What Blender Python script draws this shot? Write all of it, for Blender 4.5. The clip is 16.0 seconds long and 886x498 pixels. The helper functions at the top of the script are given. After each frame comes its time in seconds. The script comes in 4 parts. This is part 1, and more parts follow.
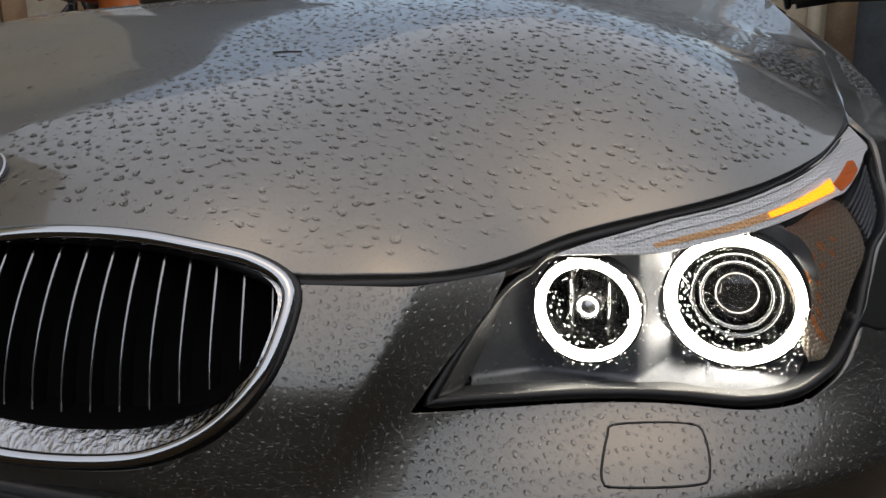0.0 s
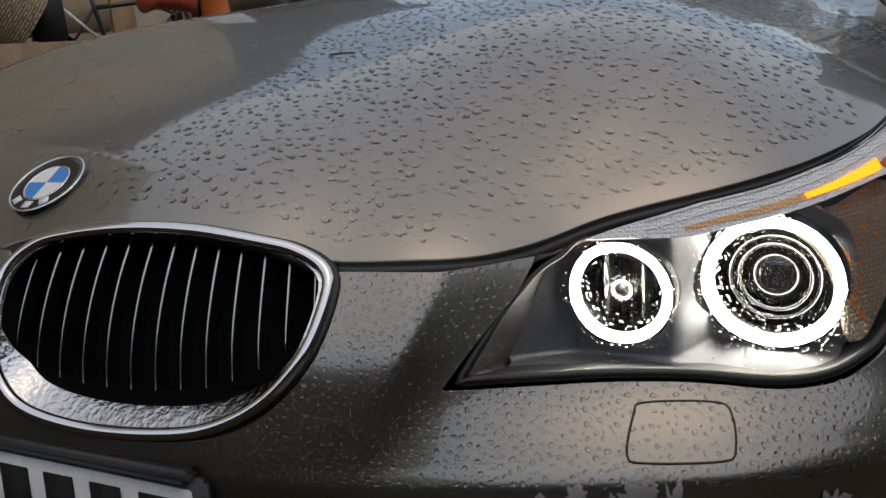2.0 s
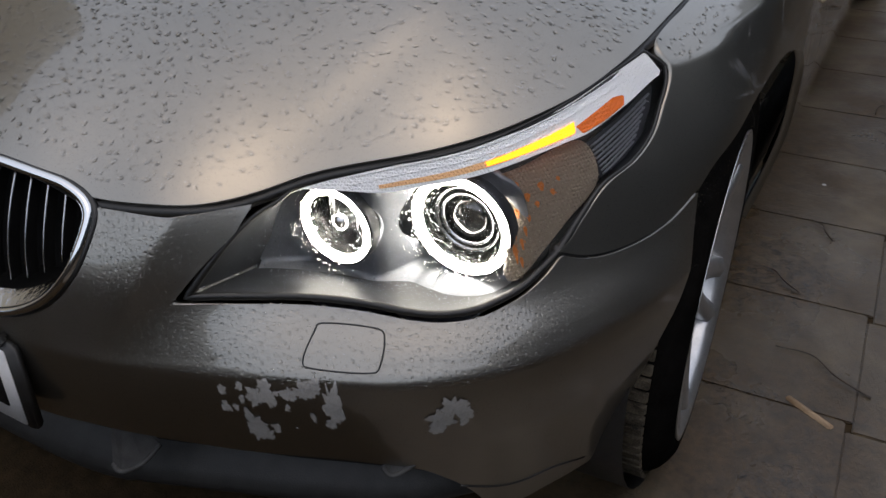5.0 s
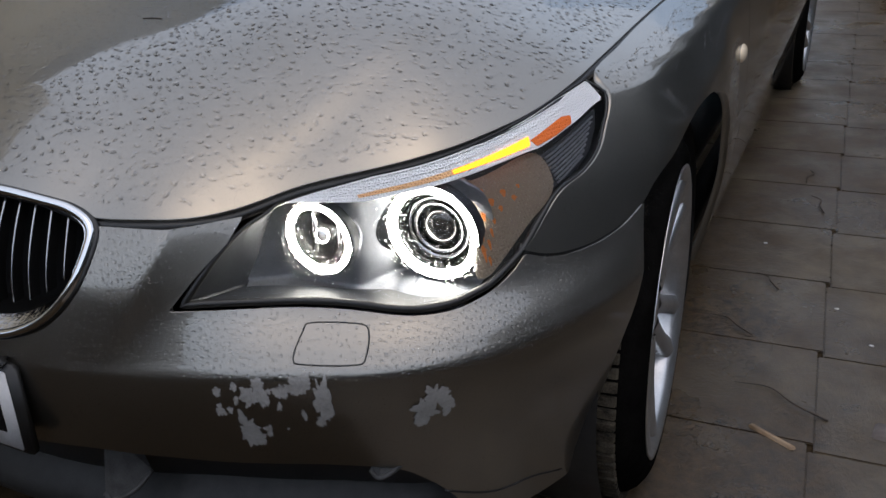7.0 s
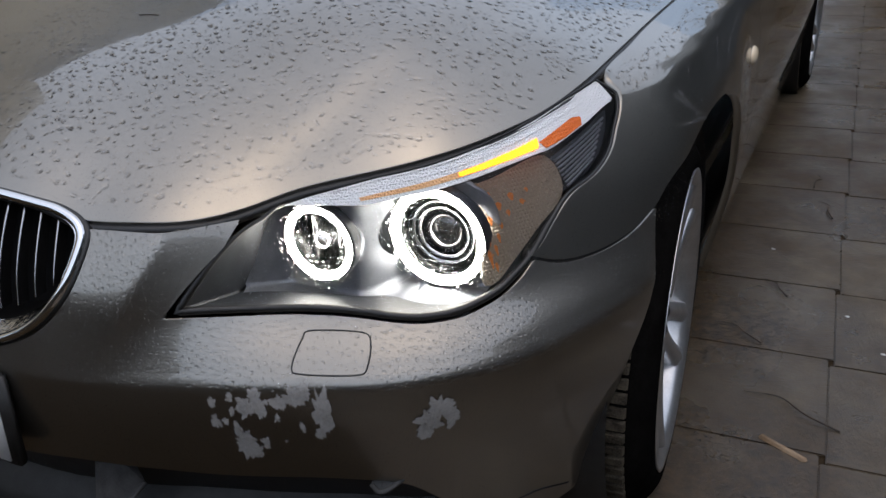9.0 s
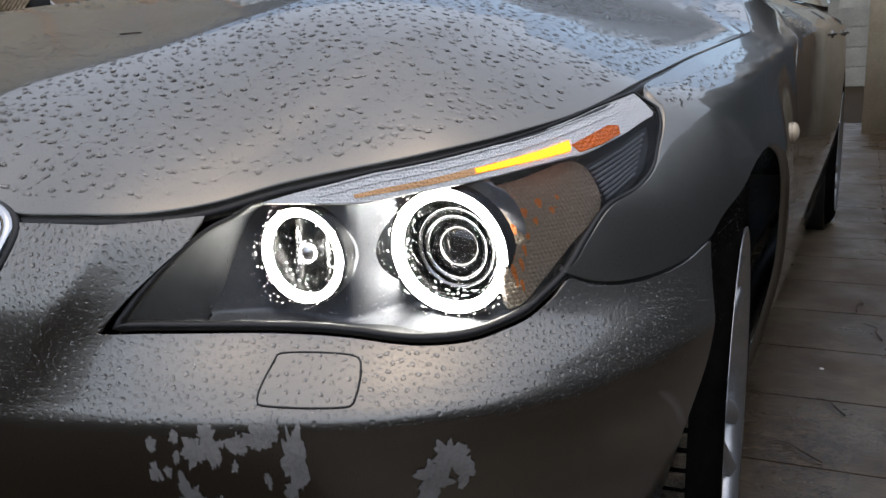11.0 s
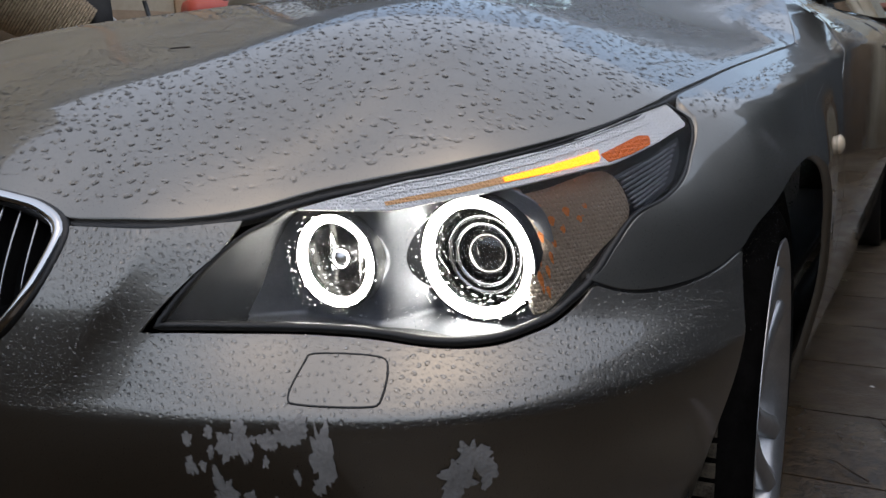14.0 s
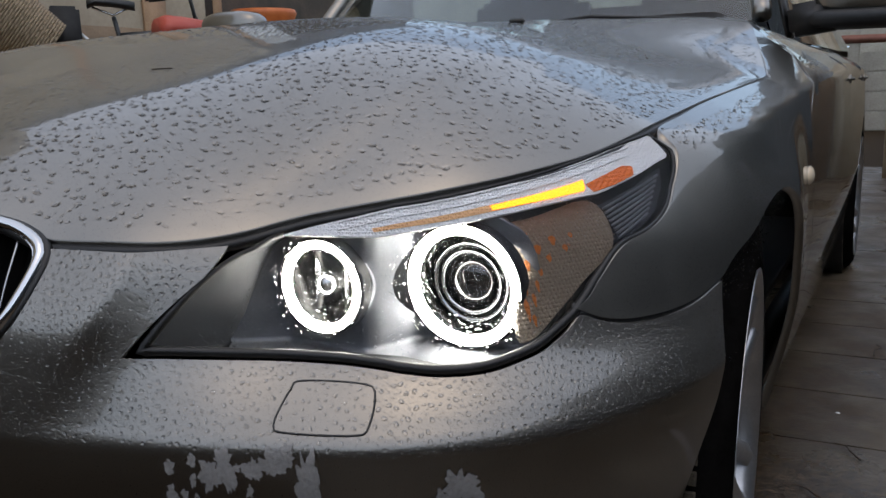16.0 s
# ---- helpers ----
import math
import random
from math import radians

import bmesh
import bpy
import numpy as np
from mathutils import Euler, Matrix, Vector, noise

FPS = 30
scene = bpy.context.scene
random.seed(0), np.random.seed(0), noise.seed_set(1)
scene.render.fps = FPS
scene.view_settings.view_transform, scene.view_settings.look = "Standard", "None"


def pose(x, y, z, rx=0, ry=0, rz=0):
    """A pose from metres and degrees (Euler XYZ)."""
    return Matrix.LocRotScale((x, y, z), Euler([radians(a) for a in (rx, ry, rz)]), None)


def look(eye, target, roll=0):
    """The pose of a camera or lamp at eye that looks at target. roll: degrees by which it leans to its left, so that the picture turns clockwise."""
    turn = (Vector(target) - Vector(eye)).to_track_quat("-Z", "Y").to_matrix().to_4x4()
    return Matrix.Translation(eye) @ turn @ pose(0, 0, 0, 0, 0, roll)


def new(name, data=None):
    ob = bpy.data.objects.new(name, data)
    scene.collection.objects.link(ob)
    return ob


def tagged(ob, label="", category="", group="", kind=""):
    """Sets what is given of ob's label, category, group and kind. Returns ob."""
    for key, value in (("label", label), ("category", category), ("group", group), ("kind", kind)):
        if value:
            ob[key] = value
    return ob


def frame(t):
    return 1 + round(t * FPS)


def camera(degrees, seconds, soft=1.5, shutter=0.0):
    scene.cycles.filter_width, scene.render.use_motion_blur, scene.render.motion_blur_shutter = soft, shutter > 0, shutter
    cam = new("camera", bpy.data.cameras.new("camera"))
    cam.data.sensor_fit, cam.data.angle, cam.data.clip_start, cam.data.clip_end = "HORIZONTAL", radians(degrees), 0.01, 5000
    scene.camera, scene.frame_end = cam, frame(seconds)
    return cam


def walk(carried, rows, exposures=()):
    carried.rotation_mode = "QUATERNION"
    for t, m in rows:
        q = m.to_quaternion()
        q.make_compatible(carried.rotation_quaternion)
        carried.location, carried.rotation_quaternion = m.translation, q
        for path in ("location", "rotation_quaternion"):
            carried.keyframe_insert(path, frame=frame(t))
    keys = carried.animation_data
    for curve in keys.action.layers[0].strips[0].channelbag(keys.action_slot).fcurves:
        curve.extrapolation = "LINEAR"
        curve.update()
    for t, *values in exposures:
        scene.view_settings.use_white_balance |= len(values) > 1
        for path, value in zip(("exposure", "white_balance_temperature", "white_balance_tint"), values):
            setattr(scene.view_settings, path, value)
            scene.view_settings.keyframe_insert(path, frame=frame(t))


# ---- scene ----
from mathutils.geometry import delaunay_2d_cdt

cam = camera(55.2, 16.0)
PATH = [
    (0, (0.664, -0.458, 0.889), (0.041, 1.381, 0.408), -1.3),
    (0.5, (0.68, -0.478, 0.9), (0.014, 1.352, 0.443), -1.5),
    (1, (0.704, -0.479, 0.892), (-0.014, 1.333, 0.442), -2.2),
    (1.5, (0.731, -0.478, 0.885), (-0.071, 1.294, 0.42), -3.4),
    (2, (0.731, -0.471, 0.89), (-0.112, 1.276, 0.405), -4.1),
    (2.5, (0.733, -0.465, 0.897), (-0.138, 1.262, 0.388), -4.7),
    (3, (0.736, -0.465, 0.901), (-0.145, 1.242, 0.341), -4.4),
    (3.5, (0.752, -0.476, 0.945), (-0.07, 1.197, 0.223), 0.5),
    (4, (0.861, -0.481, 1.058), (0.037, 1.037, 0.048), 3.3),
    (4.2, (0.925, -0.457, 1.174), (0.116, 0.961, 0.02), 3.6),
    (4.5, (1.001, -0.413, 1.192), (0.165, 0.98, 0.025), 0.8),
    (4.7, (1.049, -0.379, 1.184), (0.202, 1.021, 0.033), -0.7),
    (6.8, (1.121, -0.516, 1.08), (0.291, 1.09, 0.224), -3.5),
    (7, (1.128, -0.526, 1.085), (0.302, 1.082, 0.227), -3.3),
    (7.5, (1.134, -0.522, 1.092), (0.31, 1.085, 0.233), -3.0),
    (8, (1.125, -0.512, 1.086), (0.304, 1.093, 0.22), -2.9),
    (8.5, (1.116, -0.503, 1.095), (0.296, 1.104, 0.233), -2.9),
    (8.7, (1.113, -0.503, 1.092), (0.292, 1.103, 0.229), -2.9),
    (10.8, (1.047, -0.37, 0.843), (0.134, 1.339, 0.348), -3.1),
    (11, (1.044, -0.39, 0.846), (0.146, 1.335, 0.382), -2.4),
    (11.5, (1.071, -0.413, 0.853), (0.184, 1.33, 0.437), -2.9),
    (12, (1.059, -0.401, 0.846), (0.123, 1.322, 0.449), -3.4),
    (12.5, (1.065, -0.391, 0.841), (0.049, 1.285, 0.442), -3.3),
    (13, (1.074, -0.399, 0.847), (0.052, 1.27, 0.431), -2.9),
    (13.5, (1.072, -0.398, 0.846), (0.061, 1.273, 0.419), -2.7),
    (14, (1.074, -0.398, 0.843), (0.066, 1.276, 0.415), -2.6),
    (14.5, (1.076, -0.396, 0.845), (0.076, 1.282, 0.413), -2.4),
    (15, (1.08, -0.398, 0.846), (0.104, 1.295, 0.423), -1.9),
    (15.5, (1.071, -0.395, 0.842), (0.117, 1.316, 0.438), -1.6),
    (16, (1.056, -0.408, 0.85), (0.115, 1.315, 0.468), -1.4),
]
walk(cam, [(t, look(eye, target, roll)) for t, eye, target, roll in PATH],
     [(0, 0.78, 8300, 10), (3.4, 0.8, 8300, 10), (4.0, 1.05, 8200, 10), (4.7, 1.25, 8000, 10), (7, 1.38, 7500, 10), (8.7, 1.45, 7500, 10), (11, 1.25, 7500, 10), (16, 1.12, 7500, 10)])

# ---- world and light ----
world = bpy.data.worlds.new("sky")
scene.world = world
world.use_nodes = True
wn = world.node_tree
sky = wn.nodes.new("ShaderNodeTexSky")
sky.sky_type = "NISHITA"
sky.sun_disc = False
sky.sun_elevation, sky.sun_rotation = radians(74), radians(138)
sky.air_density, sky.dust_density, sky.ozone_density = 1.0, 0.85, 0.45
wn.links.new(sky.outputs[0], wn.nodes["Background"].inputs[0])
wn.nodes["Background"].inputs[1].default_value = 0.12

sun = new("sun", bpy.data.lights.new("sun", "SUN"))
sun.data.energy, sun.data.angle, sun.data.color = 0.52, radians(150), (1.0, 0.965, 0.92)
sun.matrix_world = look((0.85, -0.77, 4.0), (0.0, 0.0, 0.0))


# ---- materials ----
def mat(name, color, rough=0.5, metal=0.0, **more):
    m = bpy.data.materials.new(name)
    m.use_nodes = True
    b = m.node_tree.nodes["Principled BSDF"]
    b.inputs["Base Color"].default_value = (*color, 1)
    b.inputs["Roughness"].default_value = rough
    b.inputs["Metallic"].default_value = metal
    for key, value in more.items():
        b.inputs[key.replace("_", " ")].default_value = value
    return m


def tex(m, kind, scale, detail=4.0, **more):
    """A texture node in object space."""
    t = m.node_tree
    co = t.nodes.new("ShaderNodeTexCoord")
    n = t.nodes.new(kind)
    n.inputs["Scale"].default_value = scale
    if "Detail" in n.inputs:
        n.inputs["Detail"].default_value = detail
    t.links.new(co.outputs["Object"], n.inputs["Vector"])
    return n


def ramp(m, out, stops):
    r = m.node_tree.nodes.new("ShaderNodeValToRGB")
    m.node_tree.links.new(out, r.inputs[0])
    e = r.color_ramp.elements
    while len(e) < len(stops):
        e.new(0.5)
    for k, (p, c) in zip(e, stops):
        k.position, k.color = p, (*c, 1) if len(c) == 3 else c
    return r.outputs[0]


def link(m, out, key):
    m.node_tree.links.new(out, m.node_tree.nodes["Principled BSDF"].inputs[key])


def bump(m, out, strength=0.3, distance=0.002):
    b = m.node_tree.nodes.new("ShaderNodeBump")
    b.inputs["Strength"].default_value, b.inputs["Distance"].default_value = strength, distance
    m.node_tree.links.new(out, b.inputs["Height"])
    link(m, b.outputs[0], "Normal")


def grey(a):
    return (a, a, a)


def mottled(name, dark, light, scale, rough=0.7, metal=0.0, rise=0.3, dist=0.002, detail=6.0, **more):
    """A surface with two scales of colour noise and fine relief."""
    m = mat(name, light, rough, metal, **more)
    a, b = tex(m, "ShaderNodeTexNoise", scale, detail), tex(m, "ShaderNodeTexNoise", scale * 9, 3.0)
    mix = m.node_tree.nodes.new("ShaderNodeMath")
    mix.operation = "MULTIPLY_ADD"
    mix.inputs[1].default_value = 0.35
    m.node_tree.links.new(b.outputs[0], mix.inputs[0])
    half = m.node_tree.nodes.new("ShaderNodeMath")
    half.operation = "MULTIPLY"
    half.inputs[1].default_value = 0.65
    m.node_tree.links.new(a.outputs[0], half.inputs[0])
    m.node_tree.links.new(half.outputs[0], mix.inputs[2])
    link(m, ramp(m, mix.outputs[0], [(0.32, dark), (0.68, light)]), "Base Color")
    bump(m, b.outputs[0], rise, dist)
    return m


def paint_material():
    m = mat("metallic_paint", (0.25, 0.235, 0.212), 0.40, 0.96, Coat_Weight=1.0, Coat_Roughness=0.035, Coat_IOR=1.5)
    flake = tex(m, "ShaderNodeTexNoise", 900.0, 2.0)
    dirt = tex(m, "ShaderNodeTexNoise", 3.5, 7.0)
    link(m, ramp(m, dirt.outputs[0], [(0.3, (0.190, 0.177, 0.153)), (0.7, (0.240, 0.225, 0.198))]), "Base Color")
    link(m, ramp(m, flake.outputs[0], [(0.3, grey(0.27)), (0.7, grey(0.39))]), "Roughness")
    wet = tex(m, "ShaderNodeTexNoise", 26.0, 6.0)
    link(m, ramp(m, wet.outputs[0], [(0.4, grey(0.02)), (0.75, grey(0.10))]), "Coat Roughness")
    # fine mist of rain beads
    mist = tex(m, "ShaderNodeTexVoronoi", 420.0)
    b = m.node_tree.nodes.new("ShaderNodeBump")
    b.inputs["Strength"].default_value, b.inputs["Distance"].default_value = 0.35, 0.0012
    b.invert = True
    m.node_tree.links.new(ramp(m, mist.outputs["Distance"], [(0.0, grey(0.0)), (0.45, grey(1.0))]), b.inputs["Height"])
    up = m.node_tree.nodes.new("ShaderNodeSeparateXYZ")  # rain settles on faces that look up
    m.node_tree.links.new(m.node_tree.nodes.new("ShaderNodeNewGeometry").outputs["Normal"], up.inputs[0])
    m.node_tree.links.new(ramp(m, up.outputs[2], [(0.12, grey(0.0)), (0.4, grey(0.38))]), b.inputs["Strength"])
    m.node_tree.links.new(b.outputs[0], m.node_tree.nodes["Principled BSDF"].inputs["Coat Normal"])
    return m


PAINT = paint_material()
BLACK = mottled("black_plastic", grey(0.008), grey(0.018), 60, 0.45)
RUBBER = mottled("tyre_rubber", (0.003, 0.0028, 0.0026), (0.008, 0.0075, 0.007), 25, 0.9, rise=0.5, Specular_IOR_Level=0.0)
GASKET = mottled("wet_black_rubber", grey(0.003), grey(0.008), 90, 0.45, rise=0.2)
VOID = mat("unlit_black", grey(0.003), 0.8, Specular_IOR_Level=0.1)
CHROME = mat("chrome", grey(0.62), 0.10, 1.0)
WET_CHROME = mat("wet_chrome", grey(0.6), 0.10, 1.0)
beads = tex(WET_CHROME, "ShaderNodeTexVoronoi", 130.0)
bump(WET_CHROME, beads.outputs["Distance"], 0.25, 0.003)
DARK_CHROME = mat("dark_chrome", grey(0.16), 0.22, 1.0)
ALLOY = mottled("alloy_rim", (0.42, 0.42, 0.42), (0.56, 0.56, 0.56), 30, 0.32, 0.9, rise=0.05)
HOUSING = mottled("lamp_housing", (0.012, 0.014, 0.018), (0.022, 0.025, 0.031), 40, 0.45, 0.2, rise=0.05)
SATIN = mottled("satin_silver", (0.15, 0.16, 0.18), (0.21, 0.22, 0.24), 50, 0.5, 0.8, rise=0.02)
BEZEL = mat("silver_bezel", grey(0.55), 0.22, 1.0)
DARKLENS = mat("projector_glass", grey(0.01), 0.03, 0.0, Coat_Weight=1.0)
CLEAR = mat("lamp_lens", grey(1.0), 0.02, 0.0, Transmission_Weight=1.0, IOR=1.12)
GLASS = mat("window_glass", (0.72, 0.80, 0.80), 0.02, 0.0, Transmission_Weight=1.0, IOR=1.45)


def shallow_water():
    """Flat drops: part of the light is bent by the drop, the rest meets the wet surface below as it is."""
    m = mat("shallow_water", grey(1.0), 0.0, 0.0, Transmission_Weight=1.0, IOR=1.33)
    t = m.node_tree
    out = next(n for n in t.nodes if n.type == "OUTPUT_MATERIAL")
    film, gloss, clear, sheen, both = (t.nodes.new("ShaderNode" + k) for k in ("Fresnel", "BsdfGlossy", "BsdfTransparent", "MixShader", "MixShader"))
    film.inputs["IOR"].default_value = 1.33
    gloss.inputs["Roughness"].default_value = 0.02
    t.links.new(film.outputs[0], sheen.inputs[0])
    t.links.new(clear.outputs[0], sheen.inputs[1])
    t.links.new(gloss.outputs[0], sheen.inputs[2])
    both.inputs[0].default_value = 0.35
    t.links.new(t.nodes["Principled BSDF"].outputs[0], both.inputs[1])
    t.links.new(sheen.outputs[0], both.inputs[2])
    t.links.new(both.outputs[0], out.inputs["Surface"])
    return m


WATER, SHALLOW = mat("rain_water", grey(1.0), 0.0, 0.0, Transmission_Weight=1.0, IOR=1.33), shallow_water()
WHITE = mottled("plate_white", grey(0.52), grey(0.66), 40, 0.5)
INK = mat("plate_black", grey(0.012), 0.7, Specular_IOR_Level=0.2)


def glow(name, color, strength):
    m = mat(name, color, 0.4)
    b = m.node_tree.nodes["Principled BSDF"]
    b.inputs["Emission Color"].default_value = (*color, 1)
    b.inputs["Emission Strength"].default_value = strength
    return m


RING_LIGHT = glow("ring_light", (0.93, 0.97, 1.0), 11.0)
AMBER_LIGHT = glow("lit_amber", (1.0, 0.38, 0.03), 1.3)
cells = tex(AMBER_LIGHT, "ShaderNodeTexVoronoi", 330.0)
link(AMBER_LIGHT, ramp(AMBER_LIGHT, cells.outputs["Distance"], [(0.05, (1.0, 0.62, 0.10)), (0.55, (1.0, 0.25, 0.01))]), "Emission Color")
bump(AMBER_LIGHT, cells.outputs["Distance"], 0.6, 0.003)


# ---- mesh helpers ----
def mesh_ob(name, verts, faces, material, parent=None, smooth=True, label="", normals=None):
    me = bpy.data.meshes.new(name)
    me.from_pydata([tuple(map(float, v)) for v in verts], [], faces)
    me.materials.append(material)
    if smooth:
        me.polygons.foreach_set("use_smooth", [True] * len(me.polygons))
    me.update()
    if normals is not None:
        me.normals_split_custom_set_from_vertices([tuple(map(float, v)) for v in normals])
    ob = new(name, me)
    if parent:
        ob.parent = parent
    return tagged(ob, label) if label else ob


def part(name, bm, material, parent, label="", smooth=True):
    me = bpy.data.meshes.new(name)
    bmesh.ops.recalc_face_normals(bm, faces=bm.faces)
    bm.to_mesh(me)
    bm.free()
    me.materials.append(material)
    if smooth:
        me.polygons.foreach_set("use_smooth", [True] * len(me.polygons))
    ob = new(name, me)
    ob.parent = parent
    return tagged(ob, label) if label else ob


def empty(name, place=(0, 0, 0)):
    ob = new(name)
    ob.location = place
    return ob


def spline(points, n=12, closed=False):
    """A Catmull-Rom line through the points, as an array."""
    p = np.array(points, float)
    p = np.vstack([p[-1], p, p[0], p[1]]) if closed else np.vstack([2 * p[0] - p[1], p, 2 * p[-1] - p[-2]])
    out = []
    for a, b, c, d in zip(p[:-3], p[1:-2], p[2:-1], p[3:]):
        for t in np.arange(n) / n:
            out.append(0.5 * (2 * b + (c - a) * t + (2 * a - 5 * b + 4 * c - d) * t * t + (3 * b - a - 3 * c + d) * t**3))
    if not closed:
        out.append(p[-2])
    return np.array(out)


def even(line, step, closed=False):
    """The line with points at about even steps."""
    line = np.asarray(line, float)
    if closed:
        line = np.vstack([line, line[:1]])
    d = np.r_[0, np.cumsum(np.linalg.norm(np.diff(line, axis=0), axis=1))]
    n = max(2, int(round(d[-1] / step)) + 1)
    at = np.linspace(0, d[-1], n)
    out = np.stack([np.interp(at, d, line[:, k]) for k in range(line.shape[1])], 1)
    return out[:-1] if closed else out


def inside(pts, loop):
    x, y = pts[:, 0], pts[:, 1]
    hit = np.zeros(len(pts), bool)
    for (ax, ay), (bx, by) in zip(loop, np.roll(loop, -1, 0)):
        if ay != by:
            hit ^= ((ay > y) != (by > y)) & (x < (bx - ax) * (y - ay) / (by - ay) + ax)
    return hit


def near(pts, loop):
    d = np.full(len(pts), 9.0)
    for a, b in zip(loop, np.roll(loop, -1, 0)):
        ab = b - a
        t = np.clip(((pts - a) @ ab) / max(ab @ ab, 1e-12), 0, 1)
        d = np.minimum(d, np.linalg.norm(pts - a - t[:, None] * ab, axis=1))
    return d


def area(l):
    return float(np.sum(l[:, 0] * np.roll(l[:, 1], -1) - np.roll(l[:, 0], -1) * l[:, 1]))


def normals_of(surf, uv):
    e = 0.0015
    du = surf(uv + (e, 0)) - surf(uv - (e, 0))
    dv = surf(uv + (0, e)) - surf(uv - (0, e))
    n = np.cross(du, dv)
    return n / np.maximum(np.linalg.norm(n, axis=1), 1e-9)[:, None]


def panel(name, loops, surf, h, material, parent, depth=0.012, lift=0.0, label=""):
    """A sheet cut from a curved surface along closed outlines (the first is the rim, the rest are holes), with rolled-in edges."""
    loops = [even(l, h * 0.8, True) for l in loops]
    loops = [l if (area(l) > 0) == (not i) else l[::-1] for i, l in enumerate(loops)]
    lo, hi = loops[0].min(0), loops[0].max(0)
    gx, gy = np.meshgrid(np.arange(lo[0] + h / 2, hi[0], h), np.arange(lo[1] + h / 2, hi[1], h))
    grid = np.stack([gx.ravel(), gy.ravel()], 1)
    keep = inside(grid, loops[0])
    for l in loops[1:]:
        keep &= ~inside(grid, l)
    grid = grid[keep]
    for l in loops:
        grid = grid[near(grid, l) > 0.55 * h]
    pts, edges, starts = [], [], []
    for l in loops:
        k = sum(map(len, pts))
        starts.append((k, len(l)))
        edges += [(k + i, k + (i + 1) % len(l)) for i in range(len(l))]
        pts.append(l)
    uv = np.vstack(pts + [grid])
    out = delaunay_2d_cdt([Vector(p) for p in uv.tolist()], edges, [], 0, 1e-7)
    uv2 = np.array([tuple(v) for v in out[0]])
    tri = np.array([f for f in out[2] if len(f) == 3])
    mid = uv2[tri].mean(1)
    ok = inside(mid, loops[0])
    for l in loops[1:]:
        ok &= ~inside(mid, l)
    tri = tri[ok]
    n = normals_of(surf, uv2)
    top = surf(uv2) + n * lift
    verts, faces, lean = [*top], [tuple(map(int, f)) for f in tri], [*n]
    centre = uv2.mean(0)
    back = {}
    for i, ids in enumerate(out[3]):
        for o in ids:
            back.setdefault(o, i)
    if depth:
        for k, m in starts:
            ring = [back[k + i] for i in range(m)]
            a, b = len(verts), len(verts) + m
            verts += [top[r] - n[r] * min(0.0025, depth / 3) for r in ring]
            verts += [top[r] - n[r] * depth for r in ring]
            edge = np.array([top[r] for r in ring])
            out_w = np.cross(np.roll(edge, -1, 0) - np.roll(edge, 1, 0), n[ring])
            out_w /= np.maximum(np.linalg.norm(out_w, axis=1), 1e-9)[:, None]
            lean += [*(0.6 * out_w + 0.8 * n[ring])] + [*out_w]
            for i in range(m):
                j = (i + 1) % m
                faces += [(ring[j], ring[i], a + i, a + j), (a + j, a + i, b + i, b + j)]
    return mesh_ob(name, verts, faces, material, parent, label=label, normals=lean)


def tube(line, r, closed=False, n=8, flat=1.0):
    """Vertices and faces of a round bar along a line of 3D points."""
    line = np.asarray(line, float)
    t = np.roll(line, -1, 0) - np.roll(line, 1, 0)
    if not closed:
        t[0], t[-1] = line[1] - line[0], line[-1] - line[-2]
    t /= np.maximum(np.linalg.norm(t, axis=1), 1e-9)[:, None]
    ref = np.array([0.0, -0.5, 0.86])
    a = np.cross(t, ref)
    a /= np.maximum(np.linalg.norm(a, axis=1), 1e-9)[:, None]
    b = np.cross(t, a)
    r = np.broadcast_to(r, len(line))
    verts = [p + q * (c * u + s * flat * v) for p, q, u, v in zip(line, r, a, b) for c, s in [(math.cos(k * 2 * math.pi / n), math.sin(k * 2 * math.pi / n)) for k in range(n)]]
    m = len(line)
    faces = [(i * n + k, i * n + (k + 1) % n, (i + 1) % m * n + (k + 1) % n, (i + 1) % m * n + k) for i in range(m if closed else m - 1) for k in range(n)]
    if not closed:
        faces += [tuple(range(n))[::-1], tuple((m - 1) * n + k for k in range(n))]
    return verts, faces


def box(bm, size, at=(0, 0, 0), turn=None, bevel=0.0):
    m = Matrix.Translation(at) @ (turn or Matrix()) @ Matrix.Diagonal((*size, 1))
    made = bmesh.ops.create_cube(bm, size=1.0, matrix=m)
    if bevel:
        edges = list({e for v in made["verts"] for e in v.link_edges})
        bmesh.ops.bevel(bm, geom=edges, offset=bevel, segments=2, affect="EDGES")


def lathe(profile, n=48, axis="x"):
    """Vertices and faces of a profile of (distance along the axis, radius), turned round it."""
    verts, faces = [], []
    for k in range(n):
        c, s = math.cos(2 * math.pi * k / n), math.sin(2 * math.pi * k / n)
        verts += [(a, r * c, r * s) if axis == "x" else (r * c, a, r * s) for a, r in profile]
    p = len(profile)
    for k in range(n):
        for i in range(p - 1):
            q = (k + 1) % n
            faces.append((k * p + i, k * p + i + 1, q * p + i + 1, q * p + i))
    return verts, faces


# ---- the car's skin ----
# plan line of the widest part, from the nose round the corner and along the flank
PLAN = [(0, -.03), (.15, -.026), (.26, -.012), (.36, .018), (.46, .062), (.59, .117), (.70, .17), (.79, .25), (.855, .37), (.885, .5), (.90, .65),
        (.905, .8), (.908, 1.3), (.91, 2.2), (.905, 3.2), (.895, 3.9), (.86, 4.6)]
